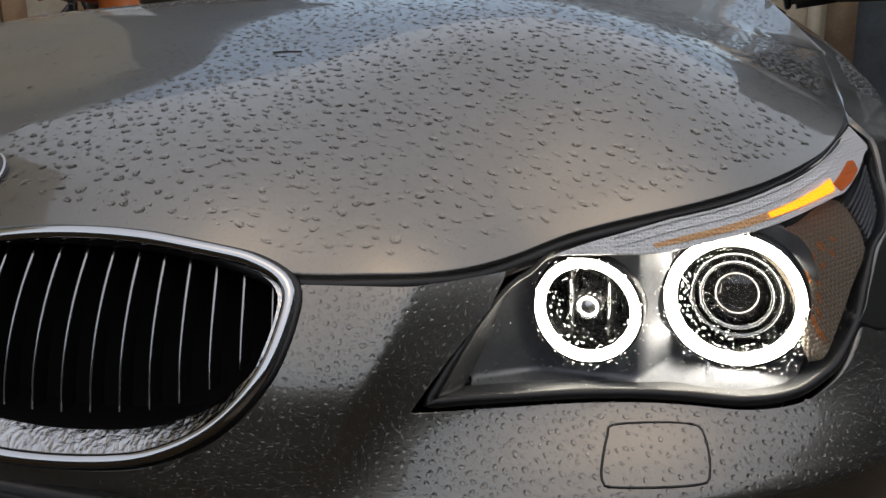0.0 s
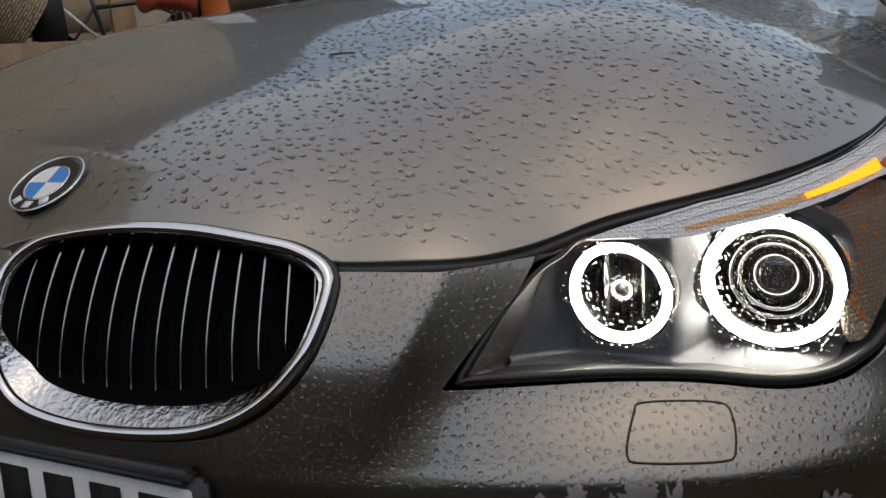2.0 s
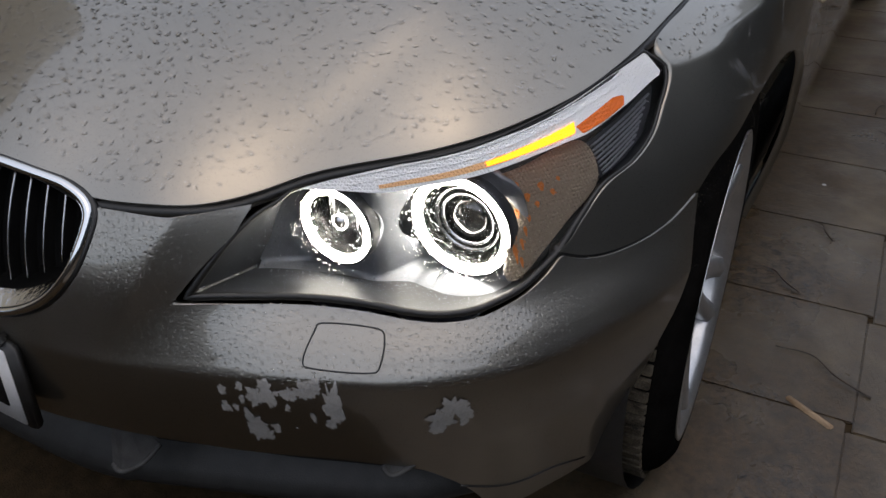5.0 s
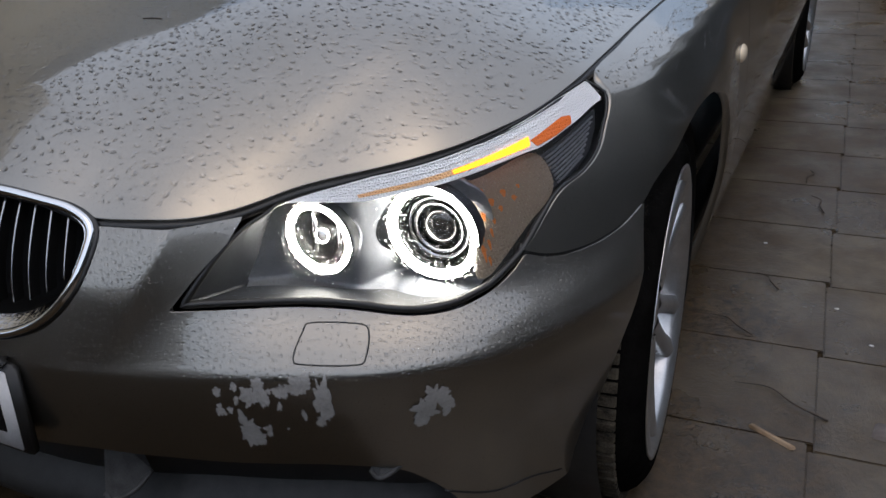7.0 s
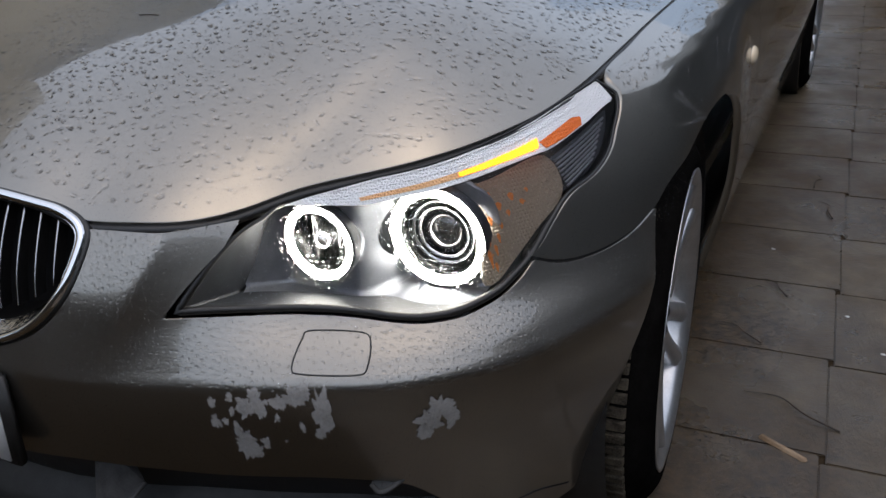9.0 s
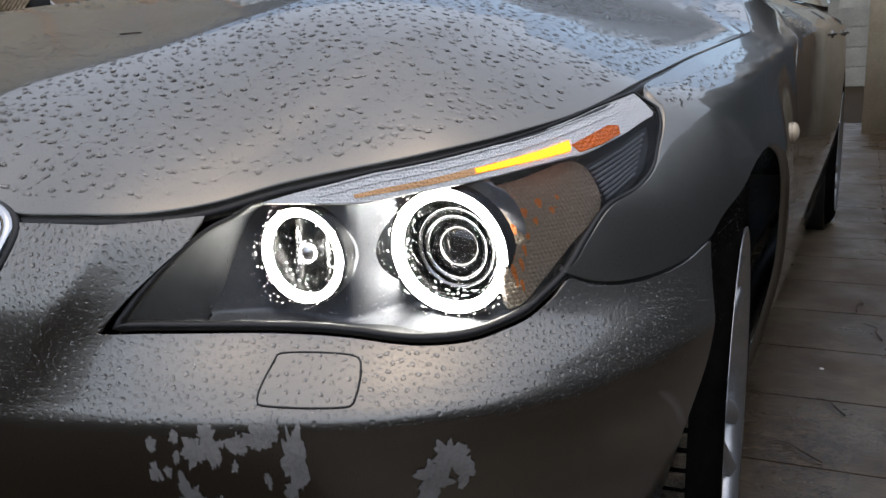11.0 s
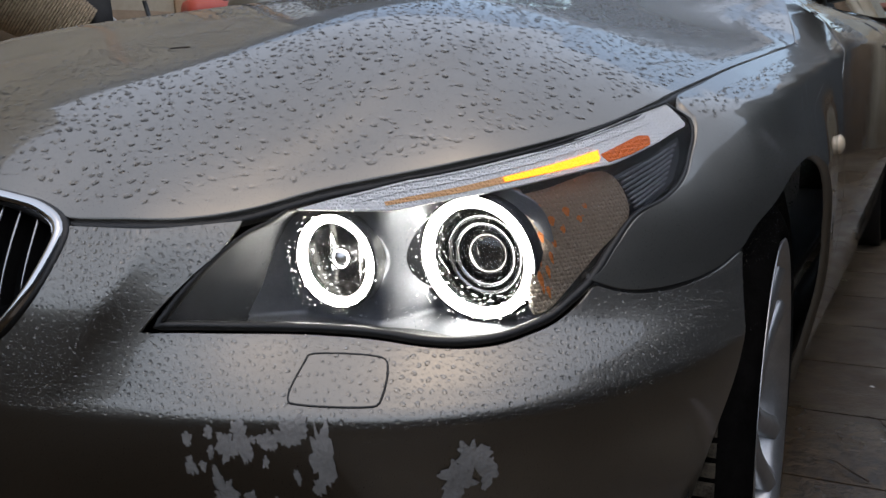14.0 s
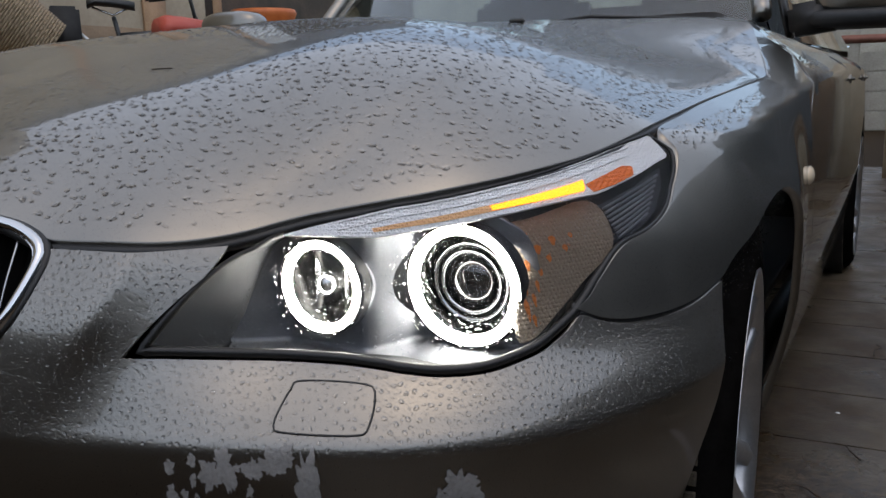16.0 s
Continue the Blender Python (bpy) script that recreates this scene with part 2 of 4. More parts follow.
# how far the skin leans in from that line, by station along it and by height
STATION = [0, .25, .40, .50, .62, .75, .95, 1.20, 1.45, 2.0, 2.4, 3.6]
HEIGHT = [.20, .35, .45, .528, .545, .56, .60, .65, .70, .75, .785, .80, .83, .87, .95]
FRONT = [.110, .066, .046, .036, .034, .033, .035, .048, .075, .115, .146, .16, .19, .23, .31]
LEAN_IN = [
    FRONT,
    [.110, .060, .036, .028, .027, .028, .035, .048, .075, .115, .146, .16, .19, .23, .31],
    [.115, .056, .022, .012, .013, .018, .030, .045, .077, .118, .147, .16, .19, .23, .31],
    [.100, .048, .014, .003, .004, .010, .025, .044, .071, .113, .146, .16, .19, .23, .31],
    [.092, .046, .013, .000, .002, .013, .046, .073, .101, .136, .166, .18, .21, .25, .32],
    [.088, .044, .012, .000, .001, .012, .048, .079, .108, .140, .167, .18, .21, .25, .32],
    [.085, .040, .011, .000, .002, .010, .039, .062, .086, .123, .155, .17, .205, .25, .33],
    [.065, .026, .006, .000, .001, .005, .017, .034, .055, .079, .099, .112, .145, .19, .29],
    [.070, .02, .0, .000, .000, .000, .002, .008, .018, .032, .058, .095, .135, .18, .28],
    [.060, .03, .012, .004, .004, .004, .005, .010, .016, .024, .032, .040, .062, .145, .24],
    [.060, .03, .012, .004, .004, .004, .005, .008, .012, .018, .025, .030, .042, .080, .17],
    [.060, .03, .012, .004, .004, .004, .005, .008, .012, .018, .024, .028, .038, .055, .10]]
# the fender's top edge beside the hood, and the crease below it
SIDE_S = [1.0, 1.24, 1.48, 1.71, 1.90, 2.03, 2.13, 2.31, 2.43, 2.86, 3.6]
TOP_Z = [.778, .793, .818, .835, .8485, .880, .911, .962, .985, .985, .99]
TOP_IN = [.10, .108, .106, .096, .087, .1085, .134, .178, .209, .21, .21]
DROP = [.020, .024, .030, .030, .030, .050, .076, .115, .13, .12, .11]
CREASE_IN = [.06, .052, .030, .024, .022, .020, .020, .020, .020, .016, .014]
plan_line = np.vstack([spline([(-.15, -.026)] + PLAN, 40)[40:]])
plan_at = np.r_[0, np.cumsum(np.linalg.norm(np.diff(plan_line, axis=0), axis=1))]
plan_t = np.gradient(plan_line, axis=0)
plan_t /= np.linalg.norm(plan_t, axis=1)[:, None]


def hermite(xs, ys, x):
    """Smooth interpolation of ys (one row or a stack of rows) at x."""
    xs, ys = np.asarray(xs, float), np.asarray(ys, float)
    x = np.clip(x, xs[0], xs[-1])
    i = np.clip(np.searchsorted(xs, x) - 1, 0, len(xs) - 2)
    m = np.gradient(ys, xs, axis=0)
    h = xs[i + 1] - xs[i]
    t = (x - xs[i]) / h
    w = (2 * t**3 - 3 * t * t + 1, (t**3 - 2 * t * t + t) * h, -2 * t**3 + 3 * t * t, (t**3 - t * t) * h)
    if ys.ndim == 2:
        k = np.arange(len(x))
        return w[0] * ys[i, k] + w[1] * m[i, k] + w[2] * ys[i + 1, k] + w[3] * m[i + 1, k]
    return w[0] * ys[i] + w[1] * m[i] + w[2] * ys[i + 1] + w[3] * m[i + 1]


def smooth(a, b, x):
    t = np.clip((x - a) / (b - a), 0, 1)
    return t * t * (3 - 2 * t)


def swollen(s, z):
    return 0.014 * smooth(0.96, 1.16, s) * (1 - smooth(1.65, 1.95, s)) * (1 - smooth(0.66, 0.80, z))


def flank(uv):
    """The nose and side skin: station along the plan line (minus: the other side) and height to a place."""
    uv = np.asarray(uv, float)
    s, z = np.abs(uv[:, 0]), uv[:, 1]
    d = hermite(STATION, np.stack([hermite(HEIGHT, row, z) for row in LEAN_IN]), s)
    # the fold that runs down beside the grille
    off = s - (0.484 - (0.708 - z) * 0.58)
    q = 0.5 * (off + np.sqrt(off * off + 0.00002)) / 0.095
    d = d + (0.046 * q * np.exp(-q) - 0.009 * np.exp(-(off / 0.08) ** 2)) * smooth(0.53, 0.64, z)
    # fuller bumper corner and wheel arch
    d = d - swollen(s, z)
    # the flank behind the lamp: a near-upright side, a crease, and a flat shoulder above it
    zt, dt, fall, dc = (np.interp(s, SIDE_S, row) for row in (TOP_Z, TOP_IN, DROP, CREASE_IN))
    zc = zt - fall
    q = np.clip((z - 0.58) / (zc - 0.58), 0, 1)
    u = z - zc
    low = hermite(STATION, np.stack([hermite(HEIGHT, row, np.minimum(z, 0.58)) for row in LEAN_IN]), s)
    k = (dt - dc - low) / (0.5 * (fall + np.sqrt(fall * fall + 0.00002)))
    side = low + dc * q * q + k * 0.5 * (u + np.sqrt(u * u + 0.00002))
    w = smooth(1.18, 1.31, s)
    d = d * (1 - w) + (side - swollen(s, z)) * w
    x, y = (np.interp(s, plan_at, plan_line[:, k]) for k in (0, 1))
    tx, ty = (np.interp(s, plan_at, plan_t[:, k]) for k in (0, 1))
    return np.stack([(x - ty * d) * np.where(uv[:, 0] < 0, -1, 1), y + tx * d, z], 1)


# the hood's rim, from the nose round to the rear corner
HOOD_EDGE = [(0.0, .725), (.03, .727), (.081, .744), (.13, .747), (.237, .745), (.295, .739), (.342, .729), (.387, .714), (.448, .7135), (.508, .711),
             (.560, .711), (.612, .7245), (.676, .7345), (.774, .744), (.894, .754), (1.0, .7635), (1.095, .7745), (1.2, .793)]
hood_side = [(.800, .85, .818), (.812, 1.08, .835), (.8215, 1.27, .8485), (.818, 1.315, .855), (.800, 1.40, .880), (.775, 1.5, .911), (.731, 1.68, .962), (.70, 1.80, .985)]
rim_fine = even(np.vstack([spline(flank(HOOD_EDGE), 6), spline(hood_side, 6)]), 0.012)
for _ in range(10):  # fair the rim, with its corners at the grille and at the rear kept
    held = (np.linalg.norm(rim_fine[1:-1, :2] - (.346, .107), axis=1)[:, None] < 0.012) | (np.linalg.norm(rim_fine[1:-1, :2] - (.8215, 1.29), axis=1)[:, None] < 0.03)
    rim_fine[1:-1] = np.where(held, rim_fine[1:-1], 0.5 * rim_fine[1:-1] + 0.25 * (rim_fine[:-2] + rim_fine[2:]))

# heights of the hood at even places, by plan place across (columns) and along (rows)
HOOD_X, HOOD_Y = [0, .2, .4, .6], [.25, .45, .7, .95, 1.2, 1.45, 1.65]
HOOD_Z = [
    [0.8316, 0.8285, 0.7928, 0.0000],
    [0.8860, 0.8844, 0.8869, 0.8489],
    [0.9465, 0.9464, 0.9420, 0.8939],
    [0.9788, 0.9721, 0.9483, 0.8983],
    [0.9868, 0.9783, 0.9518, 0.9072],
    [0.9942, 0.9877, 0.9688, 0.9384],
    [1.0073, 1.0030, 0.9915, 0.9758]]


def rolled(y):
    """How far the hood's rim is rolled down."""
    return 0.022 - 0.016 * smooth(0.25, 0.8, y)


def swell(q, knots):
    r2 = ((q[:, None] - knots[None]) ** 2).sum(-1)
    return np.where(r2 > 1e-12, r2 * np.log(np.maximum(r2, 1e-12)), 0)


def fair_hood():
    """A thin plate bent through the rim and the hood's heights, the same on both halves."""
    rim = even(rim_fine, 0.07)
    pts = [(x, y, z) for y, row in zip(HOOD_Y, HOOD_Z) for x, z in zip(HOOD_X, row) if z] + [(x, y, z + rolled(y)) for x, y, z in rim]
    pts = np.array(pts + [(-x, y, z) for x, y, z in pts if x > 1e-6])
    n = len(pts)
    m = np.zeros((n + 3, n + 3))
    m[:n, :n] = swell(pts[:, :2], pts[:, :2])
    m[:n, n:] = np.c_[np.ones(n), pts[:, :2]]
    m[n:, :n] = m[:n, n:].T
    return pts[:, :2], np.linalg.solve(m, np.r_[pts[:, 2], 0, 0, 0])


hood_knots, hood_bend = fair_hood()


def hood_top(uv):
    """The hood: plan place to a place on it."""
    uv = np.asarray(uv, float)
    x, y = np.abs(uv[:, 0]), uv[:, 1]
    d, at_y = np.full(len(uv), 9.0), np.zeros(len(uv))
    p = np.stack([x, y], 1)
    for a, b in zip(rim_fine[:-1], rim_fine[1:]):
        ab = b[:2] - a[:2]
        t = np.clip(((p - a[:2]) @ ab) / (ab @ ab), 0, 1)
        q = np.linalg.norm(p - a[:2] - t[:, None] * ab, axis=1)
        hit = q < d
        d[hit] = q[hit]
        at_y[hit] = (a[1] + (b[1] - a[1]) * t)[hit]
    z = np.concatenate([np.c_[swell(c, hood_knots), np.ones(len(c)), c] @ hood_bend for c in np.array_split(p, max(1, len(p) // 4000))])
    z = z - rolled(at_y) * np.exp(-d / 0.05)
    # the crease that runs back from beside the grille
    off = x - (0.455 + 0.55 * (y - 0.15) - 0.35 * (y - 0.15) ** 2)
    z = z - 0.0035 * smooth(-0.028, 0.028, off) * np.exp(-np.maximum(off, 0) / 0.09) * smooth(0.0, 0.05, d) * (1 - smooth(0.6, 1.0, y))
    return np.stack([uv[:, 0], y, z], 1)


def mirrored(loop):
    return np.asarray(loop, float)[::-1] * (-1, 1)


# ---- outlines on the skin ----
LENS_TOP = [(.603, .7145), (.645, .7245), (.709, .734), (.789, .7415), (.885, .750), (.972, .759), (1.062, .770), (1.133, .781), (1.206, .790)]
LENS_REAR = [(1.2235, .770), (1.212, .752), (1.189, .734), (1.153, .713), (1.102, .696), (1.044, .685), (.998, .661), (.969, .642)]
LENS_LOW = [(.951, .631), (.924, .620), (.893, .609), (.859, .603), (.828, .599), (.798, .598), (.768, .599), (.741, .602), (.709, .606), (.673, .609),
            (.632, .611), (.574, .614), (.512, .6185), (.491, .6185)]
LENS_IN = [(.508, .641), (.526, .662), (.545, .680), (.565, .695), (.585, .703)]
lens_loop = np.vstack([spline(LENS_TOP, 8), spline(LENS_REAR, 8), spline(LENS_LOW, 8), spline(LENS_IN, 8)])
SEAM = [(.951, .631), (.992, .6165), (1.05, .611), (1.12, .613), (1.20, .624)]
ARCH_FRONT = [(1.20, .624), (1.165, .572), (1.135, .525), (1.110, .475), (1.095, .43), (1.087, .374), (1.08, .30), (1.075, .21)]
ARCH_TOP = [(1.20, .624), (1.245, .645), (1.30, .662), (1.38, .682), (1.445, .692), (1.51, .694), (1.57, .686), (1.66, .655), (1.735, .595), (1.775, .51), (1.79, .42), (1.795, .25)]
KIDNEY = [(.05, .727), (.024, .702), (.026, .66), (.038, .620), (.07, .592), (.14, .581), (.227, .583), (.282, .592), (.329, .614), (.366, .650), (.386, .690),
          (.384, .708), (.360, .7205), (.329, .7285), (.248, .740), (.166, .7425), (.095, .737)]
kidney_loop = spline(KIDNEY, 8, True)

# ---- the car ----
car = tagged(empty("car"), "wet metallic grey saloon car with lit headlight rings and scraped bumper", "car")


def at_car(ob):
    """Keeps a part where it was modelled, in the world, under the car."""
    ob.parent = car
    return ob


def skin(name, loops, surf, h, material, depth=0.012, lift=0.0, label=""):
    return at_car(panel(name, loops, surf, h, material, None, depth, lift, label))


def bar(name, line, r, material, closed=False, flat=1.0, n=8, label=""):
    return at_car(mesh_ob(name, *tube(line, r, closed, n, flat), material, label=label))


GAP = 0.0015
# hood
half = rim_fine
rear = spline([(.70, 1.80), (.66, 1.795), (.5, 1.73), (.25, 1.66), (0, 1.63)], 10)
h_half = np.vstack([half[:, :2], rear[1:]])
t = np.gradient(h_half, axis=0)
t /= np.linalg.norm(t, axis=1)[:, None]
h_half = h_half + np.stack([-t[:, 1], t[:, 0]], 1) * GAP * np.clip(h_half[:, :1] * 60, 0, 1)
h_half[0, 0] = h_half[-1, 0] = 0
hood_loop = np.vstack([h_half, (h_half * (-1, 1))[::-1][1:-1]])
skin("hood", [hood_loop], hood_top, 0.0125, PAINT, 0.02)

# front bumper, round the grille and under the lamps
right = np.vstack([
    [(0.0, .722), (.017, .722)], 
    spline([(.022, .712), (.016, .700), (.018, .66), (.030, .616), (.064, .585), (.14, .573), (.230, .575), (.286, .584), (.335, .607), (.374, .646), (.394, .690), (.393, .703)], 6),
    spline([(.397, .7070), (.448, .7060), (.508, .7045), (.560, .7045)], 6),
    spline([(.543, .6800), (.522, .662), (.500, .641), (.478, .6165), (.476, .613)], 6),
    spline([(.51, .6115), (.574, .607), (.632, .604), (.673, .602), (.709, .599), (.741, .595), (.768, .592), (.798, .591), (.828, .592), (.859, .596), (.893, .602), (.928, .6135), (.951, .6255)], 6),
    spline(np.array(SEAM) - (0, .002), 6)[1:],
    spline(ARCH_FRONT, 6)[1:]])
under = np.vstack([[(.95, .20), (.86, .215)], spline([(.845, .255), (.815, .30), (.775, .345), (.730, .380), (.657, .393), (.515, .401), (.413, .412), (.344, .420), (.25, .420), (0, .420)], 6)])
bump_loop = np.vstack([right, under, mirrored(under)[1:], mirrored(right)[:-1]])
bumper = skin("bumper", [bump_loop], flank, 0.0065, PAINT, 0.012, label="grey bumper with scraped pale patches")

# fenders, doors
fender_half = np.vstack([
    spline(np.array(SEAM) + (0, .002), 6), spline(ARCH_TOP, 8)[1:], [(2.05, .24)], [(2.05, .5), (2.05, .79), (2.16, .850), (2.33, .90), (2.47, .985)],
    spline([(2.44, .988), (2.31, .9605), (2.13, .9095), (2.03, .8785), (1.95, .857), (1.91, .8475), (1.71, .8335), (1.48, .8165), (1.33, .8015), (1.24, .793)], 6),
    spline([(1.226, .784), (1.2285, .770), (1.216, .752), (1.193, .7335), (1.156, .712), (1.105, .695), (1.047, .6835), (1.001, .660), (.972, .641)], 6)])
for side in (1, -1):
    loop = fender_half if side > 0 else mirrored(fender_half)
    skin("fender", [loop], flank, 0.011, PAINT, 0.014)
    for a, b in ((2.056, 3.13), (3.136, 3.95)):
        l = np.array([(a, .25), (b, .25), (b, .94)] + ([(2.48, .975), (2.34, .895), (2.168, .845), (a, .785)] if a < 2.1 else [(a, .94)]))
        skin("door", [l if side > 0 else mirrored(l)], flank, 0.03, PAINT, 0.014)
    rear_arch = [(4.31 + .35 * math.cos(radians(a)), .325 + .35 * math.sin(radians(a))) for a in range(190, -11, -10)]
    l = np.vstack([[(3.956, .25)], rear_arch, [(5.0, .25), (5.0, .93), (3.956, .94)]])
    skin("rear_quarter", [l if side > 0 else mirrored(l)], flank, 0.03, PAINT, 0.014)

# dark gap strips behind the panel joints
for side in (1, -1):
    f = np.array((side, 1))
    for l in (np.array(SEAM), [(2.053, .25), (2.053, .79)], [(3.133, .25), (3.133, .9)]):
        bar("joint_strip", flank(even(spline(l, 6), 0.02) * f) - np.array((side * .010, -.004, 0)), 0.008, BLACK)
    rim = rim_fine.copy() * (side, 1, 1)
    bar("joint_strip", rim - np.array((side * .003, -.003, .0095)), np.where(rim[:, 1] > .6, .0080, .0062), GASKET)

SLAT_EDGE = mat("slat_edge_silver", grey(0.42), 0.25, 1.0)
# grille
for side in (1, -1):
    f = np.array((side, 1))
    k = even(kidney_loop, 0.006, True) * f
    p, n = flank(k), normals_of(flank, k)
    grille = at_car(mesh_ob("grille", *tube(p + n * 0.001, 0.0058, True, 10, 1.0), CHROME, label="chrome-framed kidney grille with black slats"))
    wide = p.mean(0) + (p - p.mean(0)) * 1.035 - n * 0.003
    mesh_ob("grille_gasket", *tube(wide, 0.005, True, 8), GASKET, grille)
    c = p.mean(0)
    low = np.clip((0.66 - p[:, 2:3]) / 0.05, 0, 1)
    inner = c + (p - c) * 0.945 + low * np.array((0, 0.024, 0.009))
    back = c + (p - c) * 0.93 + np.array((0, 0.085, 0))
    m = len(k)
    rings = [p - n * 0.002, inner, back]
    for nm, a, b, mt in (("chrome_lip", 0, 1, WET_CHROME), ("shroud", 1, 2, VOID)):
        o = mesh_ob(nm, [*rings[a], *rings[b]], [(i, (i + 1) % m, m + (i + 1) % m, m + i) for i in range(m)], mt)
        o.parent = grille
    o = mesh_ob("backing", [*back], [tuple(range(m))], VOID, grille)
    loop = even(kidney_loop, 0.004, True)
    for x in [.098 + .0281 * k - .00016 * k * k for k in range(-2, 11)]:
        near_s = np.abs(loop[:, 0] - x) < 0.006
        if near_s.any():
            z0, z1 = loop[near_s][:, 1].min() + 0.030, loop[near_s][:, 1].max() - 0.008
            line = np.array([(x, z) for z in np.linspace(z0, z1, 12)]) * f
            q = flank(line) + np.array((0, 0.018, 0))
            b0 = q + np.array((-.0011, 0, 0))
            b1 = q + np.array((.0011, 0, 0))
            v = [*b0, *b1, *(b1 + (0, .014, 0)), *(b0 + (0, .014, 0))]
            fc = []
            for i in range(11):
                for r in range(4):
                    fc.append((r * 12 + i, r * 12 + i + 1, (r + 1) % 4 * 12 + i + 1, (r + 1) % 4 * 12 + i))
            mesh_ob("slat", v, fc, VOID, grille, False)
            mesh_ob("slat_edge", *tube(q - (0, .0006, 0), np.linspace(.0007, .0019, 12), n=6), SLAT_EDGE, grille)

# lower intake: mesh behind, fins, splitter
behind = np.vstack([[(.95, .24), (.95, .46), (-.95, .46), (-.95, .24)]])
skin("intake_backing", [behind], lambda q: flank(q) + np.array((0, .05, 0)), 0.05, BLACK, 0.004)
# a broad plastic shelf with a rolled front edge
lip_s = np.linspace(-.86, .86, 80)
edge = flank(np.stack([lip_s, 0 * lip_s + .335], 1))
section = [(.085, .335), (.060, .318), (.030, .285), (.022, .272), (.021, .262), (.026, .252), (.045, .236), (.085, .225)]
taper = 1 - smooth(.62, .86, np.abs(lip_s))
lip_v = [(x * (1 - .10 * dy / .085 * (abs(q) > .3)), y + dy + .012 * (1 - k), z) for (dy, z) in section for (x, y, _), q, k in zip(edge, lip_s, taper)]
lip_f = [(i * 80 + j, i * 80 + j + 1, i * 80 + 81 + j, i * 80 + 80 + j) for i in range(len(section) - 1) for j in range(79)]
LIP = mottled("lip_plastic", grey(0.010), grey(0.024), 50, 0.5, rise=0.15, Specular_IOR_Level=0.3)
at_car(mesh_ob("splitter", lip_v, lip_f, LIP))
# pale triangular hooks between bumper and shelf
FIN = mottled("fin_grey", grey(0.035), grey(0.07), 50, 0.6, 0.0, rise=0.1, Specular_IOR_Level=0.15)
for side in (1, -1):
    for s, wide, high in ((.335, .040, .075), (.70, .034, .03)):
        p0 = flank([(s * side, .40)])[0]
        q = np.array([(-.006, .020, .41), (.004, .030, .41), (-.010, .004, .41 - high), (.004, .004, .41 - high - .008), (wide * .7, .022, .41 - high + .004), (wide, .045, .41 - high + .022), (.010, .055, .40)]) * (side, 1, 1)
        q = q + (p0[0], p0[1], 0)
        bm = bmesh.new()
        vs = [bm.verts.new(v) for v in q]
        for f in ((0, 1, 3, 2), (1, 3, 4), (1, 4, 5), (1, 5, 6), (0, 2, 6), (0, 6, 1)):
            bm.faces.new([vs[i] for i in f])
        at_car(part("intake_hook", bm, FIN, None, smooth=False))
        line = spline([q[2], q[3], q[4], q[5]], 6)
        bar("hook_edge", line, 0.0035, FIN)

# lower lip joint
for side in (1, -1):
    q = even(spline([(.80, .315), (.8955, .2745), (.972, .262), (1.05, .236)], 6), 0.01) * (side, 1)
    bar("lip_joint", flank(q), 0.0018, BLACK, n=6)
# washer covers: fine rounded joints on the bumper
for side in (1, -1):
    w = spline([(.640, .5905), (.70, .5885), (.710, .580), (.705, .560), (.694, .5545), (.632, .5555), (.620, .561), (.630, .584)], 6, True) * (side, 1)
    w = even(w, 0.004, True)
    bar("washer_joint", flank(w) + normals_of(flank, w) * 0.0002, 0.0011, BLACK, True, n=6)
    skin("washer_cover", [w if side > 0 else w[::-1]], flank, 0.006, PAINT, 0.0004, 0.0005)

# badge, drawn as plain shapes
bc = hood_top([(0.010, .124)])[0]
bn = normals_of(hood_top, np.array([(0.0, .128)]))[0]
turn = Vector(bn).to_track_quat("Z", "Y").to_matrix().to_4x4()
badge = at_car(mesh_ob("badge", *lathe([(0.000, .0001), (.0035, .0001), (.0035, .038), (.0025, .041), (-.002, .041)], 48, "y"), mat("badge_black", grey(0.01), 0.15), label="round hood badge with blue and white quarters"))
badge.matrix_world = Matrix.Translation(bc) @ turn @ pose(0, 0, 0, 90, 0, 0)
BLUE, BWHITE = mat("badge_blue", (0.03, 0.22, 0.55), 0.15), mat("badge_white", grey(0.7), 0.15)
for q in range(4):
    arc = [(.0, .0)] + [(.0235 * math.cos(a), .0235 * math.sin(a)) for a in np.linspace(q * math.pi / 2, (q + 1) * math.pi / 2, 10)]
    o = mesh_ob("quarter", [(x, 0.0042, z) for x, z in arc], [tuple(range(len(arc)))], BLUE if q % 2 else BWHITE, badge)
for r, w in ((.0245, .0011), (.0400, .0014)):
    mesh_ob("badge_ring", *lathe([(.004, r - w), (.0052, r), (.004, r + w)], 48, "y"), BEZEL, badge)
for a in (-35, 0, 35):
    x, z = .032 * math.sin(radians(a)), .032 * math.cos(radians(a))
    bm = bmesh.new()
    box(bm, (.010, .001, .009), (x, .0042, z), Matrix.Rotation(radians(a), 4, "Y"))
    part("badge_mark", bm, BWHITE, badge)

# number plate: the characters are plain bars
bm = bmesh.new()
box(bm, (.540, .014, .128), (0, .006, .487), Matrix.Rotation(radians(-3), 4, "X"), 0.004)
plate = at_car(part("number_plate", bm, BLACK, None, "white number plate in a black holder"))
bm = bmesh.new()
box(bm, (.518, .004, .112), (0, -.0025, .488), Matrix.Rotation(radians(-3), 4, "X"), 0.0015)
part("plate_face", bm, WHITE, plate)
for x in (-.20, -.145, -.09, -.02, .05, .107, .164, .221):
    bm = bmesh.new()
    box(bm, (.036, .002, .079), (x, -.0052, .4955), Matrix.Rotation(radians(-3), 4, "X"), 0.0006)
    part("plate_bar", bm, INK, plate)
bm = bmesh.new()
